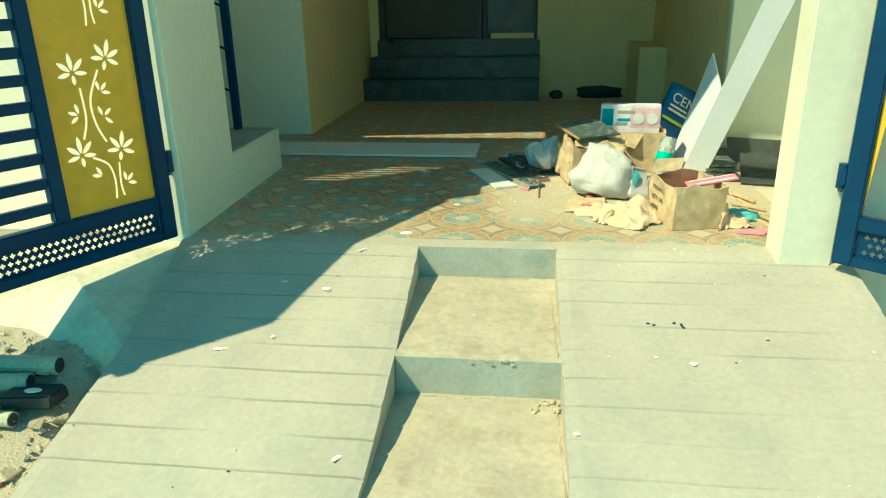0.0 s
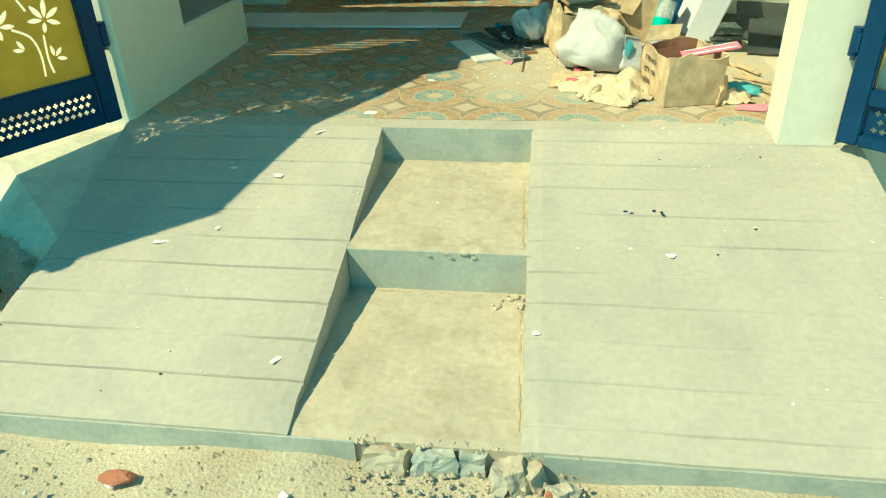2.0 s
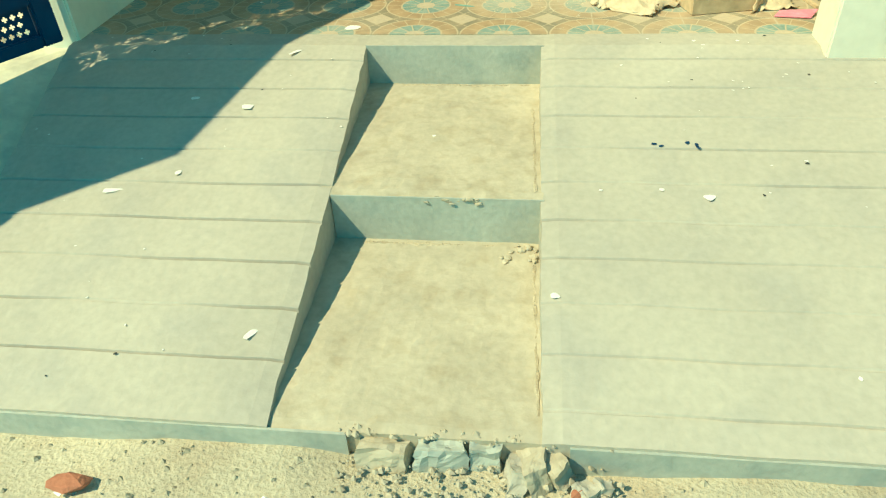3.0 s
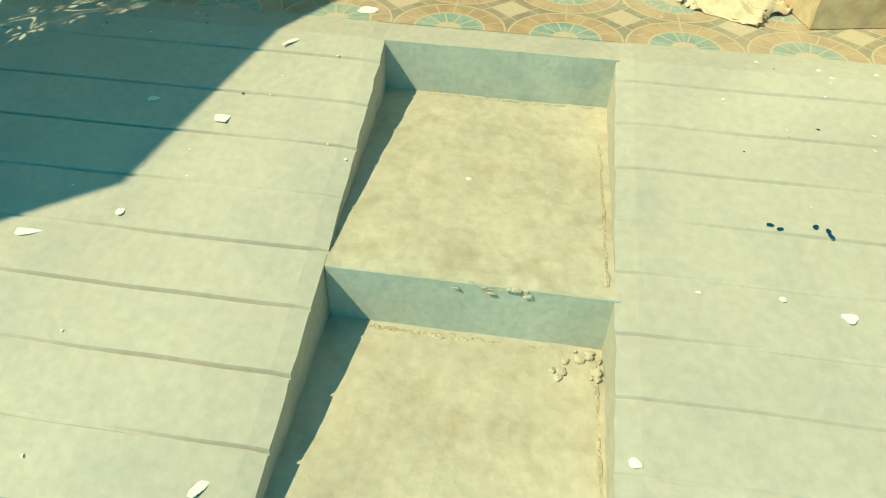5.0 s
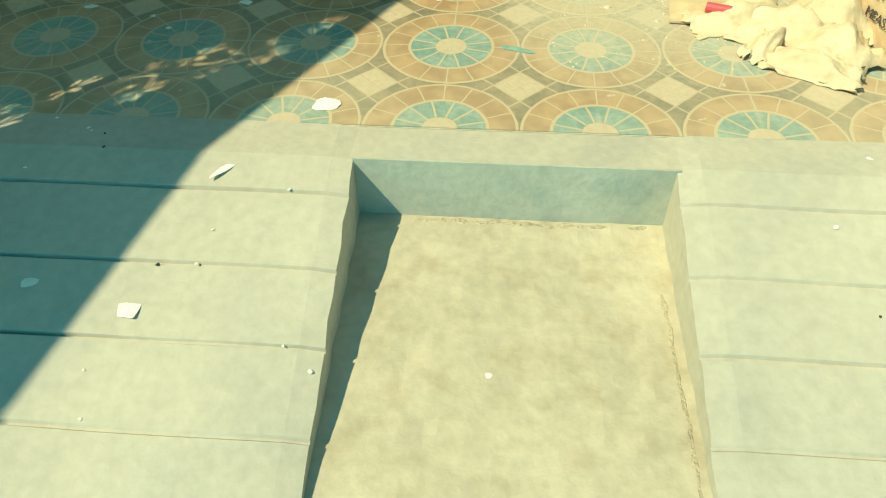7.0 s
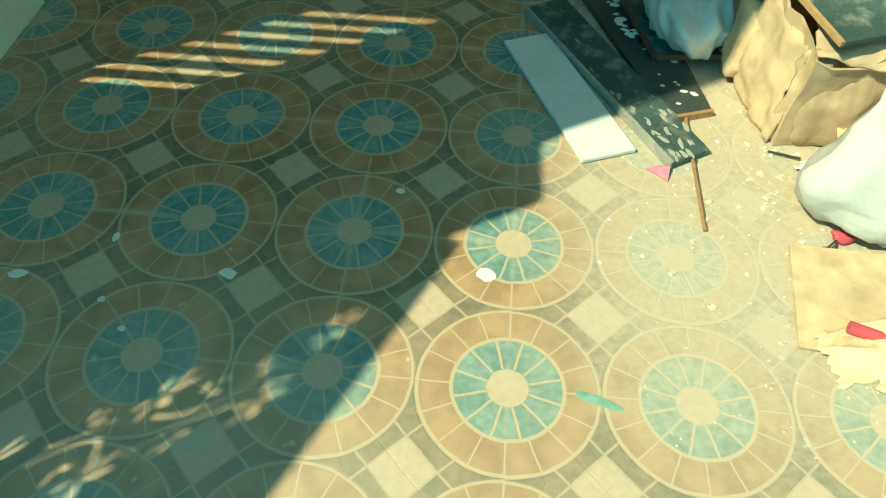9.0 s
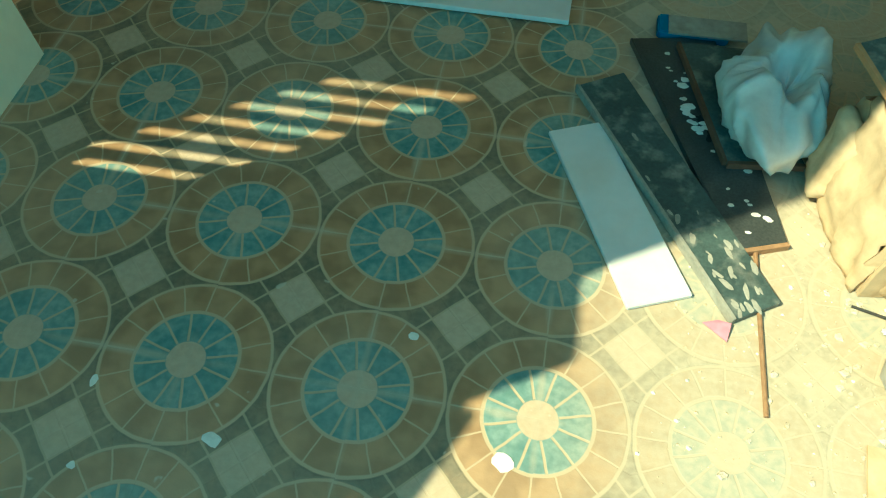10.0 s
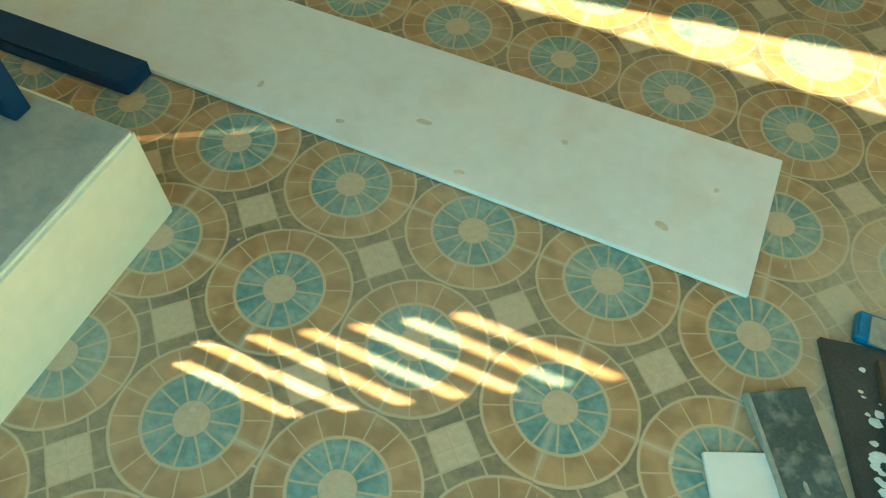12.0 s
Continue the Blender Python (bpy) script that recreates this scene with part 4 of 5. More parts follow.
# ---- the heap by the gate pillar ----
def carton(name, at, turn, w, d, h, label, group="", flaps=(), material=CARD, tear=0.0, dark=False):
    """An open cardboard box, front-left bottom corner at the origin."""
    c = thing(name, at, label, "cardboard box", group, turn=turn)
    t = 0.009
    rnd = random.Random(int(w * 1000))
    def wall(x0, x1, y0, y1):
        bm = box(x0, x1, y0, y1, 0.003, h)
        bmesh.ops.subdivide_edges(bm, edges=bm.edges, cuts=5, use_grid_fill=True)
        for v in bm.verts:
            f = v.co.z / h
            v.co += Vector((noise.noise(v.co * 7 + Vector((at[0], 0, 0))), noise.noise(v.co * 7 + Vector((0, at[1], 5))), 0)) * 0.020 * f
            if f > 0.95:
                v.co.z += tear * noise.noise(Vector((v.co.x * 9, v.co.y * 9, at[0])))
        return bm
    part("side", wall(0, w, 0, t), material, c)
    part("side", wall(0, w, d - t, d), CARD_DARK if dark else material, c)
    part("side", wall(0, t, t + 0.001, d - t - 0.001), material, c)
    part("side", wall(w - t, w, t + 0.001, d - t - 0.001), material, c)
    part("bottom", box(t + 0.001, w - t - 0.001, t + 0.001, d - t - 0.001, 0.003, 0.012), CARD_DARK if dark else material, c)
    for pts in flaps:
        quad_sheet(pts, 0.006, material, c, "flap", "bent cardboard flap")
    return c


open_box = carton("cardboard_box", (1.249, 0.226, 0), 13.8, 0.313, 0.375, 0.262, "open small cardboard box with printed side and rubbish inside", "cartons", tear=0.05, dark=True,
                  flaps=([(0.0, 0.375, 0.262), (0.20, 0.385, 0.262), (0.24, 0.44, 0.33), (0.05, 0.42, 0.335)], [(0.313, 0.02, 0.262), (0.313, 0.35, 0.262), (0.35, 0.33, 0.20), (0.355, 0.05, 0.19)]))
for k, (w, wid) in enumerate((("ITEM NO.", 0.05), ("QTY: 100", 0.05), ("MEAS.", 0.05))):
    m = Matrix.Translation((-0.007, 0.31 - 0.0 * k, 0.185 - 0.06 * k)) @ Matrix.Rotation(radians(-90), 4, "Z") @ Matrix.Rotation(radians(90), 4, "X")
    lettering(w, 0.038, m, PRINT_INK, open_box.children[2], "dark printed lettering")
pinks = thing("paper_strip", (1.45, 0.36, 0.24), "pink printed paper strip lying across the open box", "paper", turn=18)
slip = quad_sheet([(-0.13, -0.02, 0.0), (0.19, -0.02, 0.03), (0.20, 0.05, 0.045), (-0.12, 0.05, 0.015)], 0.008, PRINT_PINK, pinks)
for v0, v1 in ((0.1, 0.28), (0.72, 0.85)):
    quad_sheet([(-0.10, -0.02 + 0.07 * v0, 0.0125 + 0.015 * v0), (0.17, -0.02 + 0.07 * v0, 0.038 + 0.015 * v0), (0.17, -0.02 + 0.07 * v1, 0.038 + 0.015 * v1), (-0.10, -0.02 + 0.07 * v1, 0.0125 + 0.015 * v1)], 0.002, PRINT_WHITE, slip, "print_bar", "pale printed stripe")
wrap = thing("wrapper", (1.36, 0.42, 0.012), "crumpled white and pink wrapper inside the open box", "wrapper")
fabric("foil", wrap, PRINT_WHITE, (0.085, 0.07, 0.10), (0.0, 0, 0.0), 8.3, 0.4, detail=4)

tan_box = carton("cardboard_box", (0.93, 1.66, 0), -2, 0.50, 0.36, 0.315, "tan cardboard box holding a lamp carton", "cartons", tear=0.02,
                 flaps=([(0.0, 0.02, 0.315), (0.0, 0.34, 0.315), (-0.06, 0.33, 0.26), (-0.07, 0.04, 0.24)], [(0.10, 0.0, 0.315), (0.34, 0.0, 0.31), (0.27, -0.05, 0.20), (0.19, -0.045, 0.22)]))
lamp_box = thing("lamp_carton", (1.18, 1.84, 0.14), "white and pink printed lamp carton standing in a box", "carton", turn=-4)
lamp_face = part("body", box(-0.225, 0.225, -0.05, 0.05, 0.0, 0.36), PRINT_WHITE, lamp_box, bevel=0.004)
part("picture", box(0.0, 0.22, -0.0513, -0.0502, 0.185, 0.335), PRINT_ROSE, lamp_face, "soft rose printed field")
for cx in (0.06, 0.165):
    disc = tube((cx, -0.0515, 0.255), (cx, -0.0535, 0.255), 0.048, sides=24)
    part("picture", disc, PRINT_ROSE, lamp_face, "printed round lamp picture")
    disc = tube((cx, -0.0536, 0.255), (cx, -0.0552, 0.255), 0.041, sides=24)
    part("picture", disc, PANEL_WHITE, lamp_face, "printed round lamp picture")
part("picture", box(-0.215, -0.13, -0.0528, -0.0505, 0.20, 0.33), PRINT_TEAL, lamp_face, "teal printed picture")
for k, (x0, x1, z) in enumerate(((-0.10, 0.0, 0.235), (-0.10, 0.03, 0.295), (-0.11, -0.02, 0.205))):
    part("print_bar", box(x0, x1, -0.0525, -0.0505, z, z + 0.022), DUSTY_PAPER if k else PRINT_TEAL, lamp_face, "unreadable printed line")

torn = carton("cardboard_box", (0.715, 1.235, 0), 8, 0.30, 0.40, 0.30, "torn cardboard box with a bulging paper bag", "cartons", tear=0.09)
paperbag = thing("paper_bag", (0.675, 1.575, 0.0), "bulging tan paper bag slumped beside the torn box", "paper bag")
slack_bag("bag", paperbag, CARD, (0.085, 0.115, 0.27), 1.7, 13, 0.012)
for corners, bulge, sd, tn, creases in (
        ([(-0.02, 0.02, 0.0), (0.33, -0.03, 0.0), (0.30, 0.06, 0.30), (-0.01, 0.05, 0.29)], 0.035, 3.0, 0, ((0.36, 0.012), (0.70, 0.008))),
        ([(-0.03, 0.34, 0.0), (-0.02, 0.02, 0.0), (-0.005, 0.05, 0.29), (0.0, 0.36, 0.31)], 0.030, 8.0, 0, ((0.55, 0.012),)),
        ([(0.02, 0.03, 0.292), (0.36, -0.05, 0.25), (0.42, 0.15, 0.315), (0.06, 0.20, 0.335)], 0.02, 13.0, 0, ()),
        ([(0.16, -0.16, 0.005), (0.40, -0.14, 0.03), (0.38, 0.04, 0.17), (0.14, 0.02, 0.10)], 0.02, 17.0, 0, ())):
    p = thing("cardboard_piece", (0.715, 1.225, 0), "slumped torn cardboard wall hanging from the collapsed box", "cardboard", "torn cardboard", turn=8)
    slumped_sheet("sheet", p, CARD, corners, bulge, 0.035, 0.05, sd, 16, 0.006, creases=creases)
mica = thing("laminate_sheet", (0.86, 1.50, 0.335), "dusty grey laminate sheet with tan cut edge lying on a box", "sheet", turn=25)
quad_sheet([(-0.20, -0.20, 0.0), (0.10, -0.24, 0.02), (0.18, 0.27, 0.05), (-0.14, 0.28, 0.02)], 0.012, GRANITE_DUSTY, mica)
quad_sheet([(-0.213, -0.20, 0.0), (-0.201, -0.20, 0.0), (-0.141, 0.28, 0.02), (-0.153, 0.28, 0.02)], 0.014, CARD_CUT, mica, "edge_strip", "tan cut edge")

sack = thing("cement_sack", (0.96, 1.02, 0), "crumpled white woven sack slumped on the heap", "sack")
slack_bag("bag", sack, SACK, (0.13, 0.16, 0.20), 5.2, 6, 0.024, pull=((-0.29, -0.07, 0.13), (-0.15, 0.05, 0.36), (-0.02, 0.03, 0.35), (0.11, -0.07, 0.25), (0.13, -0.14, 0.03), (-0.16, -0.14, 0.05), (-0.22, 0.0, 0.02), (0.02, -0.19, 0.13)))
small_sack = thing("cement_sack", (1.145, 0.93, 0), "small white sack with blue print beside the larger one", "sack")
small_bag = slack_bag("bag", small_sack, SACK, (0.06, 0.07, 0.16), 9.4, 6, 0.018, pull=((-0.07, -0.05, 0.25), (0.05, -0.03, 0.22), (0.07, -0.06, 0.03), (-0.07, -0.07, 0.03)))
part("print_patch", moved(lump(0.034, (0.7, 0.18, 1.5), 2, 0.4, 3, 2), (-0.030, -0.062, 0.15)), FOIL_TEAL, small_bag, "pale teal print patch")

for k, (x, y, w, d, hh, sd, tn) in enumerate(((0.83, 0.58, 0.30, 0.13, 0.05, 1.0, 22), (0.97, 0.50, 0.32, 0.17, 0.10, 4.0, -18), (1.06, 0.38, 0.24, 0.20, 0.11, 7.0, 30), (0.98, 0.30, 0.26, 0.10, 0.06, 11.0, -30), (1.10, 0.55, 0.20, 0.24, 0.14, 15.0, 8), (0.90, 0.44, 0.22, 0.09, 0.06, 23.0, 55), (1.62, 0.36, 0.20, 0.14, 0.06, 19.0, 10))):
    p = thing("crumpled_paper", (x, y, 0), "crumpled strip of buff wrapping paper on the tiles", "paper", "paper scraps", turn=tn)
    slumped_sheet("sheet", p, PAPER, [(-w / 2, -d / 2, 0.005), (w / 2, -d / 2, 0.012), (w / 2, d / 2, 0.03), (-w / 2, d / 2, 0.02)], hh * 0.75, 0.055, 0.09, sd, 18, 0.003)
cardsheet = thing("cardboard_piece", (0.78, 0.72, 0), "flat torn piece of tan cardboard on the floor", "cardboard")
quad_sheet([(-0.14, -0.16, 0.004), (0.10, -0.18, 0.006), (0.14, 0.12, 0.02), (-0.10, 0.14, 0.008)], 0.006, CARD, cardsheet)
pen = thing("marker", (0.80, 0.60, 0.015), "pink plastic marker lying on cardboard", "marker")
part("barrel", tube((-0.05, 0.01, 0.018), (0.06, -0.03, 0.018), 0.015, sides=12), PINK, pen)
part("tip", tube((0.061, -0.0304, 0.018), (0.085, -0.039, 0.018), 0.010, sides=10, end=0.005), CHIP, pen)
redbit = thing("plastic_scrap", (0.825, 0.90, 0), "small red plastic wrapper scrap", "scrap")
fabric("foil", redbit, PINK, (0.032, 0.018, 0.013), (0, 0, 0), 2.2, 0.5, detail=3)

wire = thing("wire", (0.76, 0.86, 0), "thin dark bent wire on the dusty floor", "wire")
bend = [(-0.04, 0.002, 0.006), (-0.012, -0.006, 0.012), (0.012, -0.004, 0.016), (0.034, 0.016, 0.022), (0.030, -0.004, 0.014), (0.040, -0.018, 0.006)]
bm = bmesh.new()
for a, e in zip(bend, bend[1:]):
    tube(a, e, 0.0028, bm, 6)
part("strand", bm, WIRE, wire)
twig = thing("twig", (0.735, 1.19, 0), "thin dark twig beside the torn box", "twig")
part("rod", tube((-0.04, 0.012, 0.008), (0.042, -0.012, 0.012), 0.0035, sides=6), WIRE, twig)
thin = thing("stick", (0.292, 2.057, 0), "thin dark stick on the tiled floor", "stick")
part("rod", tube((-0.052, -0.034, 0.006), (0.052, 0.034, 0.006), 0.0035, sides=6), WIRE, thin)
wrapper = thing("wrapper", (0.79, 1.11, 0), "crumpled white and pink plastic wrapper on the floor", "wrapper")
slumped_sheet("foil", wrapper, PRINT_WHITE, [(-0.04, 0.04, 0.01), (0.0, -0.02, 0.012), (0.07, -0.03, 0.03), (0.05, 0.06, 0.03)], 0.025, 0.04, 0.1, 3.3, 14, 0.002)
wrapper = thing("wrapper", (0.80, 1.02, 0), "small torn pink and white wrapper scrap", "wrapper")
slumped_sheet("foil", wrapper, PRINT_ROSE, [(-0.04, 0.03, 0.006), (0.0, -0.03, 0.006), (0.06, -0.02, 0.02), (0.03, 0.04, 0.02)], 0.02, 0.04, 0.1, 5.9, 12, 0.002)

bottle = thing("water_bottle", (1.30, 1.07, 0), "clear plastic water bottle with green label leaning on the heap", "bottle")
GLASSY = bpy.data.materials.new("clear_plastic")
GLASSY.use_nodes = True
gb = GLASSY.node_tree.nodes["Principled BSDF"]
gb.inputs["Transmission Weight"].default_value, gb.inputs["Roughness"].default_value, gb.inputs["IOR"].default_value = 0.75, 0.12, 1.3
gb.inputs["Base Color"].default_value = (0.8, 0.88, 0.88, 1)
LABEL_GREEN = mat("green_label", (0.05, 0.50, 0.36), 0.4, vary=0.1, bump=0)
a0, axis = Vector((-0.045, -0.24, 0.165)), Vector((0.055, 0.075, 0.24)).normalized()
part("body", tube(a0 + axis * 0.05, a0 + axis * 0.27, 0.052, sides=20), GLASSY, bottle, smooth=True)
part("shoulder", tube(a0, a0 + axis * 0.0495, 0.02, sides=20, end=0.052), GLASSY, bottle, smooth=True)
part("label", tube(a0 + axis * 0.10, a0 + axis * 0.17, 0.0535, sides=20), LABEL_GREEN, bottle, "green printed label")
part("cap", tube(a0 - axis * 0.025, a0 - axis * 0.0005, 0.021, sides=14), PRINT_TEAL, bottle, "dark teal screw cap")

cbag = thing("cement_bag", (1.47, 2.02, 0.0), "empty blue printed cement bag leaning against the boards", "bag")
bm = box(-0.16, 0.16, -0.02, 0.02, 0, 0.62)
bmesh.ops.subdivide_edges(bm, edges=bm.edges, cuts=9, use_grid_fill=True)
for v in bm.verts:
    v.co.y += 0.035 * (1 if v.co.y > 0 else -1) * max(0, 1 - (v.co.x / 0.16) ** 2) + 0.03 * noise.noise(v.co * 6)
    v.co.x += 0.015 * noise.noise(v.co * 5 + Vector((4, 0, 0)))
lean = Matrix.Translation((-0.02, 0.05, 0.02)) @ Matrix.Rotation(radians(15), 4, "Z") @ Matrix.Rotation(radians(30), 4, "Y") @ Matrix.Rotation(radians(-16), 4, "X")
bm.transform(lean)
bag_face = part("body", bm, CEMENT_BAG, cbag, smooth=True)
lettering("CEM", 0.115, lean @ Matrix.Translation((-0.135, -0.066, 0.46)) @ Matrix.Rotation(radians(90), 4, "X"), CHIP, bag_face, "white printed lettering")
lettering("2", 0.10, lean @ Matrix.Translation((0.10, -0.062, 0.40)) @ Matrix.Rotation(radians(90), 4, "X"), CHIP, bag_face, "white printed lettering")
bm = box(-0.13, 0.06, -0.068, -0.064, 0.38, 0.40)
box(-0.13, 0.04, -0.068, -0.064, 0.42, 0.435, bm)
bm.transform(lean)
part("print_bar", bm, CHIP, bag_face, "unreadable white printed lines")
bm = box(-0.15, 0.13, -0.066, -0.062, 0.30, 0.325)
bm.transform(lean)
part("print_bar", bm, PRINT_LIME, bag_face, "yellow-green printed stripe")

plank = thing("white_board", (1.65, 1.5, 0), "long white board leaning on the boundary wall", "board", "white boards")
quad_sheet([(-0.085, 0.12, 0.012), (0.045, -0.035, 0.012), (0.430, -1.485, 2.305), (0.300, -1.330, 2.305)], 0.014, BOARD_WHITE, plank)
plank = thing("white_board", (1.70, 1.85, 0), "short white board with pointed top leaning in the corner", "board", "white boards")
quad_sheet([(-0.13, 0.26, 0.004), (0.04, -0.28, 0.004), (0.15, -0.13, 0.53), (0.10, 0.16, 0.86)], 0.014, BOARD_WHITE, plank)

for k in range(7):
    s = thing("wood_strip", (1.80 + 0.015 * (k % 3), 0.42 + 0.10 * k, 0), "pale splintered wooden strip on the floor", "wood strip", "wood scraps", turn=100 + 14 * (k % 4))
    part("strip", box(-0.11, 0.11, -0.010, 0.010, 0.002 + 0.012 * (k % 2), 0.013 + 0.012 * (k % 2)), CARD, s)
torn_strip = thing("cardboard_piece", (1.50, 0.30, 0), "torn cardboard corner hanging from the open box", "cardboard", "torn cardboard", turn=20)
slumped_sheet("sheet", torn_strip, CARD, [(0.0, -0.06, 0.0), (0.09, 0.03, 0.0), (0.11, 0.05, 0.13), (0.05, 0.0, 0.15)], 0.02, 0.03, 0.08, 5.0, 10, 0.005)
# Added dark sheets: they darken this corner as its shade and clutter would.
for k, (x, y, lean, w) in enumerate(((2.02, 1.72, 0.20, 0.42), (2.10, 1.30, 0.26, 0.36), (2.22, 1.86, 0.15, 0.50))):
    b = thing("dark_board", (x, y, 0), "added dark board standing for the dim shaded clutter", "board", "leaning boards", turn=-18 + 9 * k)
    quad_sheet([(-w / 2, 0.0, 0.003), (w / 2, 0.0, 0.003), (w / 2, lean, 0.10 + 0.04 * k), (-w / 2, lean, 0.13 + 0.04 * k)], 0.014, GRANITE_DARK, b)
foil = thing("plastic_wrap", (1.66, 0.48, 0), "crumpled teal plastic wrap on the floor", "plastic wrap")
slumped_sheet("sheet", foil, FOIL_TEAL, [(-0.14, -0.07, 0.01), (0.13, -0.05, 0.01), (0.15, 0.08, 0.03), (-0.12, 0.07, 0.02)], 0.05, 0.05, 0.12, 6.1, 16, 0.003)
pinkpaper = thing("paper_strip", (1.69, 0.22, 0), "faded pink paper slip lying by the pillar", "paper")
quad_sheet([(-0.09, -0.02, 0.004), (0.06, -0.045, 0.004), (0.11, 0.03, 0.018), (-0.05, 0.05, 0.006)], 0.004, PRINT_PINK, pinkpaper)
basket = thing("stone_slabs", (1.78, 1.55, 0), "stack of dusty grey stone offcuts in the shade", "stone stack")
for k in range(4):
    part("slab", box(-0.13 + 0.02 * k, 0.12, -0.15, 0.2 - 0.03 * k, 0.003 + 0.036 * k, 0.033 + 0.036 * k), GRANITE_DUSTY, basket, bevel=0.004)

# far corner of the porch
for x, y, w, d, h in ((0.74, 5.72, 0.09, 0.07, 0.06), (1.30, 5.80, 0.30, 0.10, 0.09)):
    s = thing("dark_bundle", (x, y, 0), "dark cloth bundle on the floor by the steps", "bundle")
    fabric("cloth", s, PLASTIC_DARK, (w, d, h), (0, 0, 0), x, 0.3, detail=3)

# beside the parapet
post = thing("blue_post", (-1.93, 1.62, 0.33), "dark blue steel post with hinge pegs on the parapet", "post")
part("tube", box(-0.028, 0.028, -0.028, 0.028, 0.0, 2.4), BLUE, post, bevel=0.004)
for z in (0.30, 0.62, 0.94, 1.26):
    part("peg", tube((-0.028, 0, z), (-0.075, 0, z + 0.02), 0.010, sides=8), BLUE, post)
beam = thing("blue_beam", (-2.35, 2.07, 0), "dark blue painted steel channel lying on the floor", "beam")
part("channel", prism([(-0.36, -0.07), (0.325, -0.06), (0.33, 0.062), (-0.36, 0.06)], 0.002, 0.06), BLUE, beam, bevel=0.006)

# ---- rubble in front of the ramp ----
def chunk(name, at, r, squash, material, label, category, group, seed, turn=0.0, detail=2):
    c = thing(name, at, label, category, group, turn=turn)
    rnd = random.Random(int(seed * 97) + 3)
    bm = bmesh.new()
    for k in range(9 + 5 * detail):
        d = Vector((rnd.gauss(0, 1), rnd.gauss(0, 1), rnd.gauss(0, 1))).normalized() * r * rnd.uniform(0.75, 1.15)
        bm.verts.new((d.x * squash[0], d.y * squash[1], d.z * squash[2]))
    hull = bmesh.ops.convex_hull(bm, input=bm.verts)
    bmesh.ops.delete(bm, geom=[v for v in bm.verts if not v.link_faces], context="VERTS")
    lo = min(v.co.z for v in bm.verts)
    bmesh.ops.translate(bm, verts=bm.verts, vec=(0, 0, -lo * 0.6))
    part("stone", bm, material, c)
    return c


def fragment(at, outline, thick, tilt, turn, material=CEMENT):
    """A flat broken piece of the ramp's edge, with chipped sides."""
    f = thing("concrete_fragment", at, "broken slab fragment of grey cement at the ramp edge", "concrete piece", "concrete fragments", turn=turn)
    bm = prism(outline, 0, thick)
    bmesh.ops.subdivide_edges(bm, edges=bm.edges, cuts=6, use_grid_fill=True)
    roughen(bm, 0.014, 14, at[0] * 5)
    roughen(bm, 0.006, 45, at[0] * 9)
    bm.transform(Matrix.Rotation(radians(tilt[0]), 4, "X") @ Matrix.Rotation(radians(tilt[1]), 4, "Y"))
    part("piece", bm, material, f)


fragment((0.15, -1.925, GROUND - 0.03), [(-0.07, -0.022), (0.06, -0.030), (0.085, 0.03), (-0.06, 0.035)], 0.085, (-10, 4), 6, CEMENT_ROUGH)
fragment((0.315, -1.915, GROUND - 0.03), [(-0.075, -0.020), (0.065, -0.024), (0.055, 0.022), (-0.07, 0.024)], 0.098, (-7, 2), 2, CEMENT_FACE)
fragment((0.435, -1.905, GROUND - 0.03), [(-0.040, -0.016), (0.038, -0.010), (0.045, 0.02), (-0.045, 0.02)], 0.092, (-4, -2), -3, CEMENT_FACE)
fragment((0.515, -1.945, GROUND - 0.035), [(-0.030, -0.045), (0.018, -0.055), (0.030, 0.035), (-0.018, 0.06)], 0.085, (-14, 10), 14, CEMENT)
fragment((0.575, -1.935, GROUND - 0.03), [(-0.035, -0.050), (0.030, -0.045), (0.05, 0.045), (-0.025, 0.06)], 0.090, (-12, -8), 22, CEMENT_ROUGH)
fragment((0.640, -1.930, GROUND - 0.025), [(-0.030, -0.035), (0.030, -0.030), (0.035, 0.035), (-0.03, 0.04)], 0.075, (-16, -12), 40, CEMENT_ROUGH)
fragment((0.70, -1.985, GROUND - 0.01), [(-0.03, -0.02), (0.03, -0.03), (0.035, 0.02), (-0.02, 0.03)], 0.035, (-10, 12), 50)
fragment((0.745, -1.965, GROUND - 0.01), [(-0.022, -0.015), (0.022, -0.02), (0.025, 0.015), (-0.018, 0.02)], 0.035, (-8, 16), 20)
chunk("brick_piece", (0.678, -1.985, GROUND), 0.022, (1.0, 0.8, 0.8), BRICK, "small broken red brick piece at the ramp edge", "brick", "", 2.4)
rng = random.Random(11)
for k in range(34):
    x, y = rng.uniform(-1.5, 1.6), rng.uniform(-2.6, -1.98)
    chunk("pebble", (x, y, GROUND + 0.005), rng.uniform(0.008, 0.024), (1.3, 1, 0.6), CHIP if k % 3 else CEMENT_FACE, "small pale stone on the sandy soil", "stone", "pebbles", k * 1.3, rng.uniform(0, 180), 1)
br = chunk("brick_piece", (-0.69, -2.07, GROUND + 0.005), 0.05, (1.2, 0.8, 0.5), BRICK, "broken red brick piece on the soil", "brick", "", 4.4)
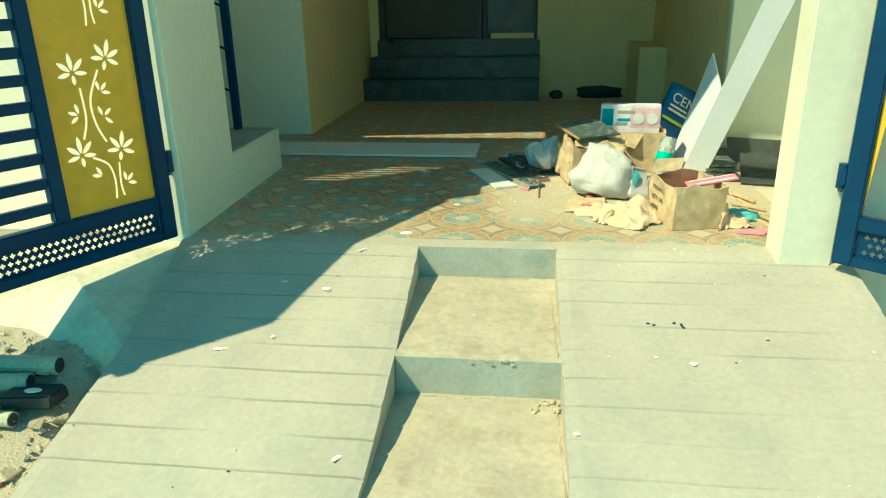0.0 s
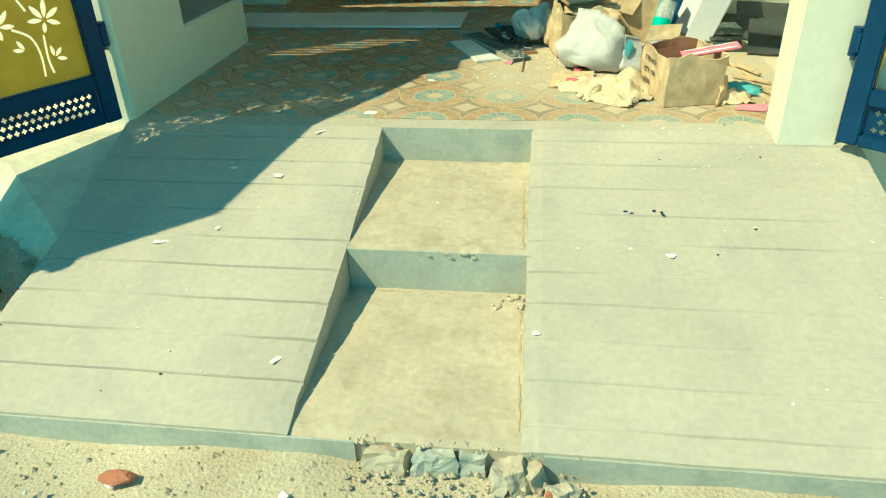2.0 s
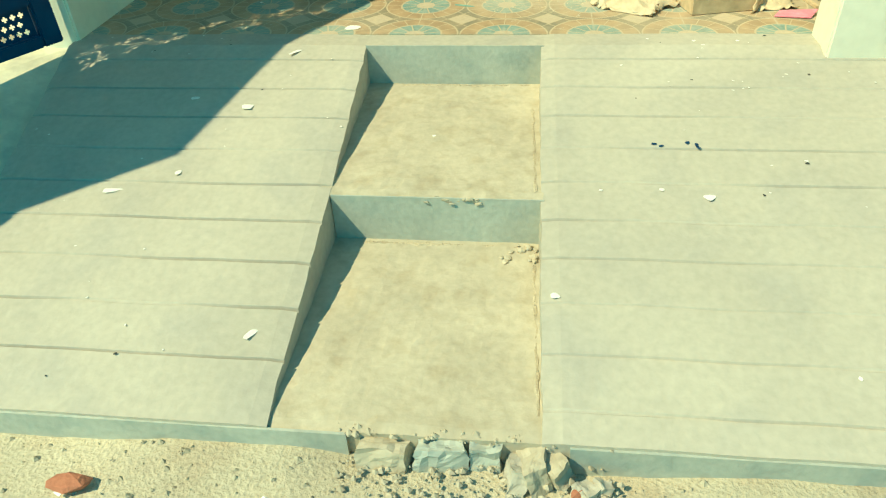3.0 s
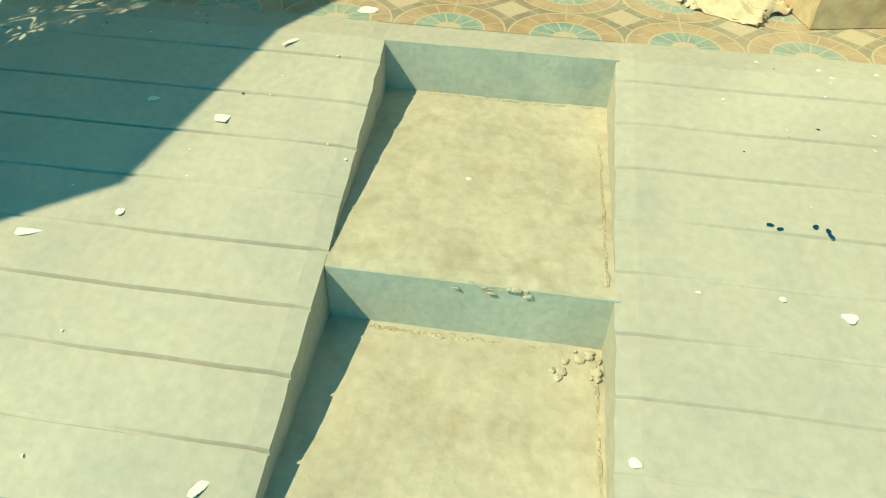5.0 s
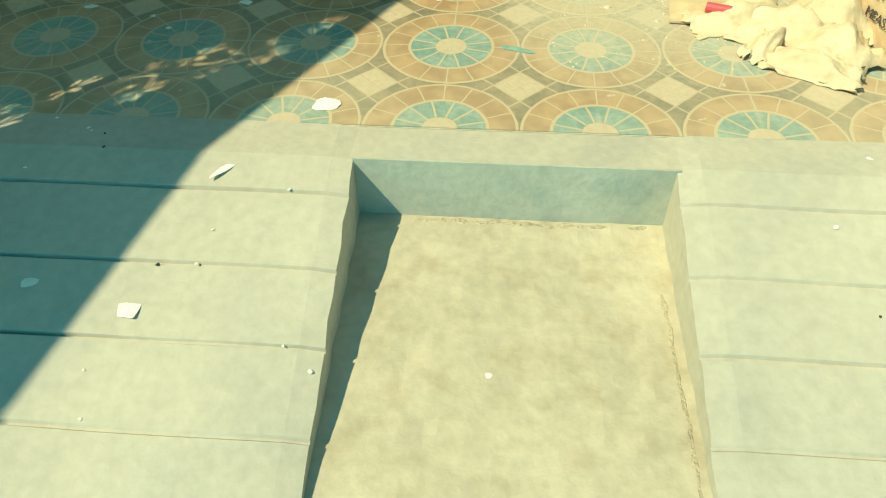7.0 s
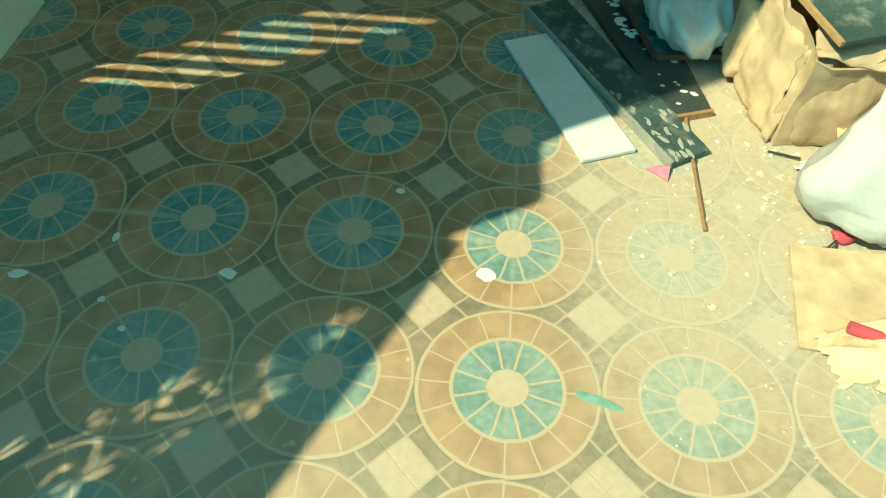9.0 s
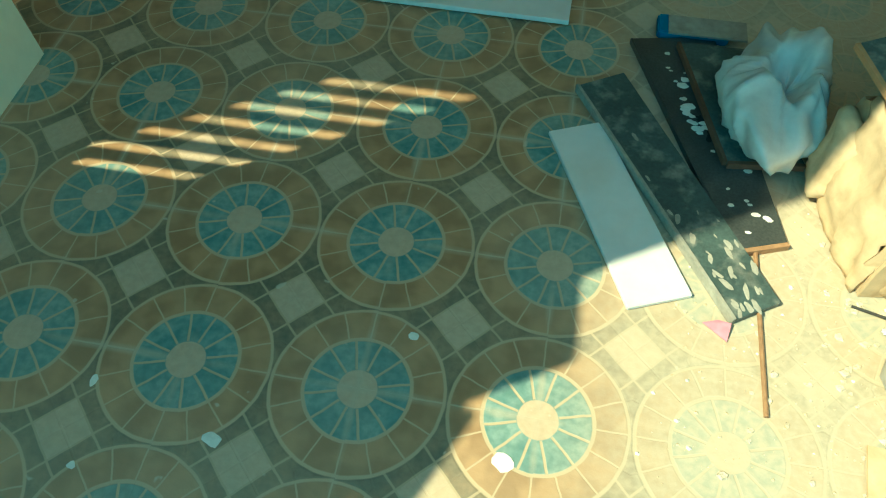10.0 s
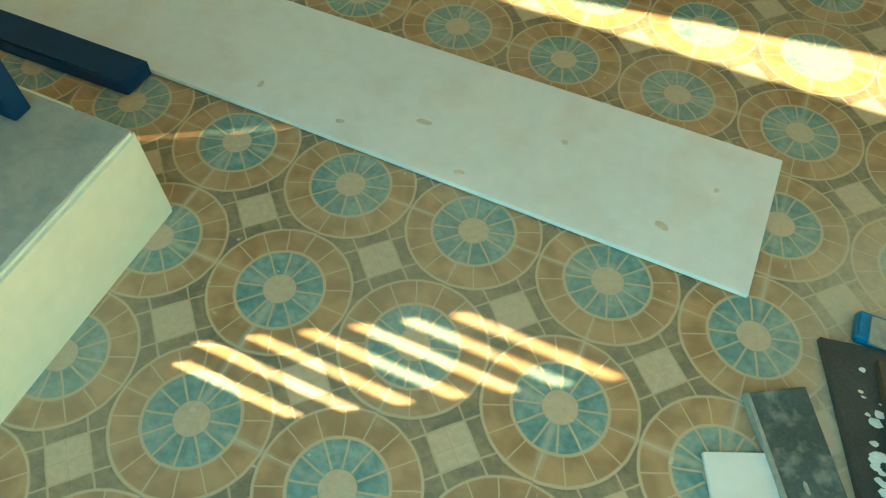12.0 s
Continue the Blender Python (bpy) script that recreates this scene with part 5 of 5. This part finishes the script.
for k, (x, y, z, L, turn, r) in enumerate(((-2.02, -1.17, -0.27, 0.50, 4, 0.045), (-2.05, -1.29, -0.30, 0.42, 8, 0.042), (-2.0, -1.44, -0.37, 0.40, -3, 0.035))):
    lg = thing("bamboo_pole", (x, y, z), "weathered grey-green bamboo pole end on the rubble", "pole", "poles", turn=turn)
    part("stem", tube((-L, 0, 0), (L * 0.55, 0, 0), r, sides=14), BAMBOO, lg, smooth=False)
    # Flat dark disc paints the shade inside the pole's hollow.
    part("cut_end", tube((L * 0.55 + 0.001, 0, 0), (L * 0.55 + 0.004, 0, 0), r * 0.8, sides=14), PLASTIC_DARK, lg, "dark disc painting the shade in the pole's hollow end")
tyre = thing("rubber_lump", (-1.75, -1.32, -0.37), "black rubbery lump with a white oval mark", "rubble", turn=6)
part("body", roughen(box(-0.13, 0.10, -0.06, 0.07, 0.0, 0.07), 0.02, 6, 2.0), PLASTIC_DARK, tyre, bevel=0.012)
part("mark", moved(lump(0.035, (1.2, 0.6, 0.12), 2, 0.2, 2, 3), (0.0, -0.02, 0.080)), CHIP, tyre, "white oval mark")
for k in range(40):
    x, y = rng.uniform(-2.5, -1.56), rng.uniform(-1.75, -0.95)
    z = GROUND - 0.02 + 0.8 * heap(x, y)
    chunk("rubble_stone", (x, y, z), rng.uniform(0.015, 0.05), (1.2, 1, 0.7), (CEMENT_FACE, SAND, BRICK, CEMENT_ROUGH, SAND)[k % 5], "rough rubble stone beside the ramp", "stone", "rubble stones", k * 0.7, rng.uniform(0, 180), 1)

def gravel(name, label, area, count, smallest, largest, material, height, seed):
    rnd = random.Random(seed)
    verts, faces = [], []
    for k in range(count):
        x, y = rnd.uniform(area[0], area[1]), rnd.uniform(area[2], area[3])
        r = smallest + (largest - smallest) * rnd.random() ** 3
        z = height(x, y)
        base = len(verts)
        a0 = rnd.uniform(0, 6.28)
        for q in range(5):
            a = a0 + q * 1.2566
            verts.append(((x + math.cos(a) * r * rnd.uniform(0.7, 1.3)) * K, (y + math.sin(a) * r * rnd.uniform(0.6, 1.1)) * K, (z - 0.3 * r) * K))
        verts.append(((x + rnd.uniform(-0.3, 0.3) * r) * K, (y + rnd.uniform(-0.3, 0.3) * r) * K, (z + r * rnd.uniform(0.4, 0.9)) * K))
        for q in range(5):
            faces.append((base + q, base + (q + 1) % 5, base + 5))
    me = bpy.data.meshes.new(name)
    me.from_pydata(verts, [], faces)
    me.materials.append(material)
    tagged(new(name, me), label, "gravel", "", "stuff")


def soil(x, y):
    p = Vector((x, y, 0))
    h = 0.05 * noise.noise(p * 1.3) + 0.022 * noise.noise(p * 6) + 0.012 * noise.noise(p * 19)
    return GROUND - 0.015 + 0.8 * (h + heap(x, y))


gravel("gravel", "fine pale gravel and grit strewn over the soil", (-2.6, 2.2, -2.9, -1.91), 2600, 0.003, 0.017, SAND, soil, 3)
gravel("gravel", "coarse grey and brown grit beside the ramp", (-2.7, -1.52, -1.9, -0.9), 900, 0.004, 0.026, CEMENT_ROUGH, soil, 8)
gravel("mortar_crumbs", "crumbled mortar strewn along the broken ramp edge", (0.02, 0.80, -2.03, -1.86), 260, 0.003, 0.016, CEMENT_ROUGH, lambda x, y: (GROUND if y < -1.9 else -0.43) + 0.004, 13)
gravel("plaster_crumbs", "white plaster crumbs on the dusty floor", (0.2, 1.2, 0.75, 1.5), 130, 0.001, 0.011, CHIP, lambda x, y: 0.001, 16)
gravel("dust_grit", "crumbs of plaster and dust on the floor by the heap", (0.25, 1.7, 0.3, 1.6), 900, 0.001, 0.006, PAPER, lambda x, y: 0.001, 6)

# ---- chips and splashes on ramp and floor ----
def chip(x, y, r, squash, material=CHIP, label="white plaster chip stuck to the surface", z=None, turn=0.0, seed=0.0):
    c = thing("plaster_chip", (x, y, (slope(y) if z is None else z) + 0.002), label, "plaster chip", "plaster chips", turn=turn)
    part("flake", lump(r, (squash[0], squash[1], 0.035), 2, 0.45, 3, seed), material, c)


for k, (x, y, r, sx, sy, tn) in enumerate(((-0.306, 0.078, 0.036, 1.3, 0.9, 5), (-0.619, -0.548, 0.032, 0.9, 1.2, 20), (-0.999, -1.027, 0.030, 1.5, 0.7, 20), (1.141, -0.992, 0.022, 1.1, 1, 0), (0.986, -0.963, 0.012, 1, 1, 0), (-0.86, -0.50, 0.022, 1, 1.1, 0), (-0.78, -0.93, 0.017, 0.8, 1.2, 0), (-0.50, -0.18, 0.025, 0.5, 2.0, -35), (0.62, -1.42, 0.016, 1, 1, 0), (-0.065, 0.691, 0.026, 1.1, 0.9, 0), (-0.678, 0.632, 0.023, 1.1, 0.85, 0), (-0.87, 0.456, 0.012, 1, 0.8, 0), (-0.946, 0.528, 0.010, 1, 1, 0), (-0.305, 0.945, 0.014, 1, 0.9, 0), (-1.17, 0.58, 0.020, 1.4, 0.7, 20), (-0.984, 0.713, 0.014, 0.7, 1.3, 0), (0.15, -0.60, 0.010, 1, 1, 0), (-0.30, -1.60, 0.03, 0.5, 1.5, -25))):
    chip(x, y, r * 0.85, (sx, sy), turn=tn, seed=k * 1.9, z=(0.0 if y > 0 else (-0.195 if 0 < x < 0.5 else None)))
for k, (x, y, r, sx, tn) in enumerate(((-1.655, 2.224, 0.016, 0.6, 10), (-1.099, 2.301, 0.012, 2.2, 5), (-0.318, 2.224, 0.014, 1.6, -20), (-0.672, 2.409, 0.010, 1.2, 30), (-1.342, 2.19, 0.010, 1.5, 0), (-0.20, 2.42, 0.008, 1.2, 60), (-0.92, 2.16, 0.009, 1.8, 12))):
    chip(x, y, r, (sx, 1.0), STAIN, "brown stain on the white stone slab", z=0.0235, turn=tn, seed=k * 2.3)
for k, (x, y) in enumerate(((0.98, -0.735), (1.005, -0.745), (1.10, -0.725), (1.13, -0.735), (1.135, -0.75))):
    chip(x, y, 0.010, (1.1, 0.7), BLUE, "dark blue-black droppings of tar on cement", turn=30 * k, seed=k)
chip(0.19, 0.385, 0.026, (2.0, 0.45), TEAL_DULL, "teal paint smear on the tiles", z=0.0, turn=-15, seed=4.0)
for k in range(46):
    x, y = rng.uniform(0.6, 2.0), rng.uniform(-1.7, -0.02)
    if k % 2:
        x, y = rng.uniform(1.0, 2.0), rng.uniform(-0.45, -0.02)
    chip(x, y, rng.uniform(0.002, 0.007), (1.2, 0.9), CHIP if k % 5 else PLASTIC_DARK, "tiny splash on the cement", turn=20 * k, seed=k * 0.37)
for k in range(34):
    x, y = rng.uniform(-1.5, -0.2), rng.uniform(-1.8, -0.02)
    chip(x, y, rng.uniform(0.002, 0.005), (1.2, 0.9), CHIP if k % 5 else PLASTIC_DARK, "tiny splash on the cement", turn=20 * k, seed=k * 0.61)

# ---- floor tiles ----
tile_bm = box(-0.19995, 0.19995, -0.19995, 0.19995, -0.0035, 0.0)
floor_ob = bpy.data.objects["floor"]
first = part("tile", tile_bm, TILE, floor_ob)
first.location = (0.2 * K, 0.2 * K, 0)
for b in range(0, 14):
    for a in range(-9, 5):
        if (a, b) == (0, 0) or (a < -5 and b < 4):
            continue
        t = new("tile", first.data)
        t.parent = floor_ob
        t.location = ((0.2 + 0.4 * a) * K, (0.2 + 0.4 * b) * K, 0.0003 * K * noise.noise(Vector((a * 1.3, b * 1.7, 0))))
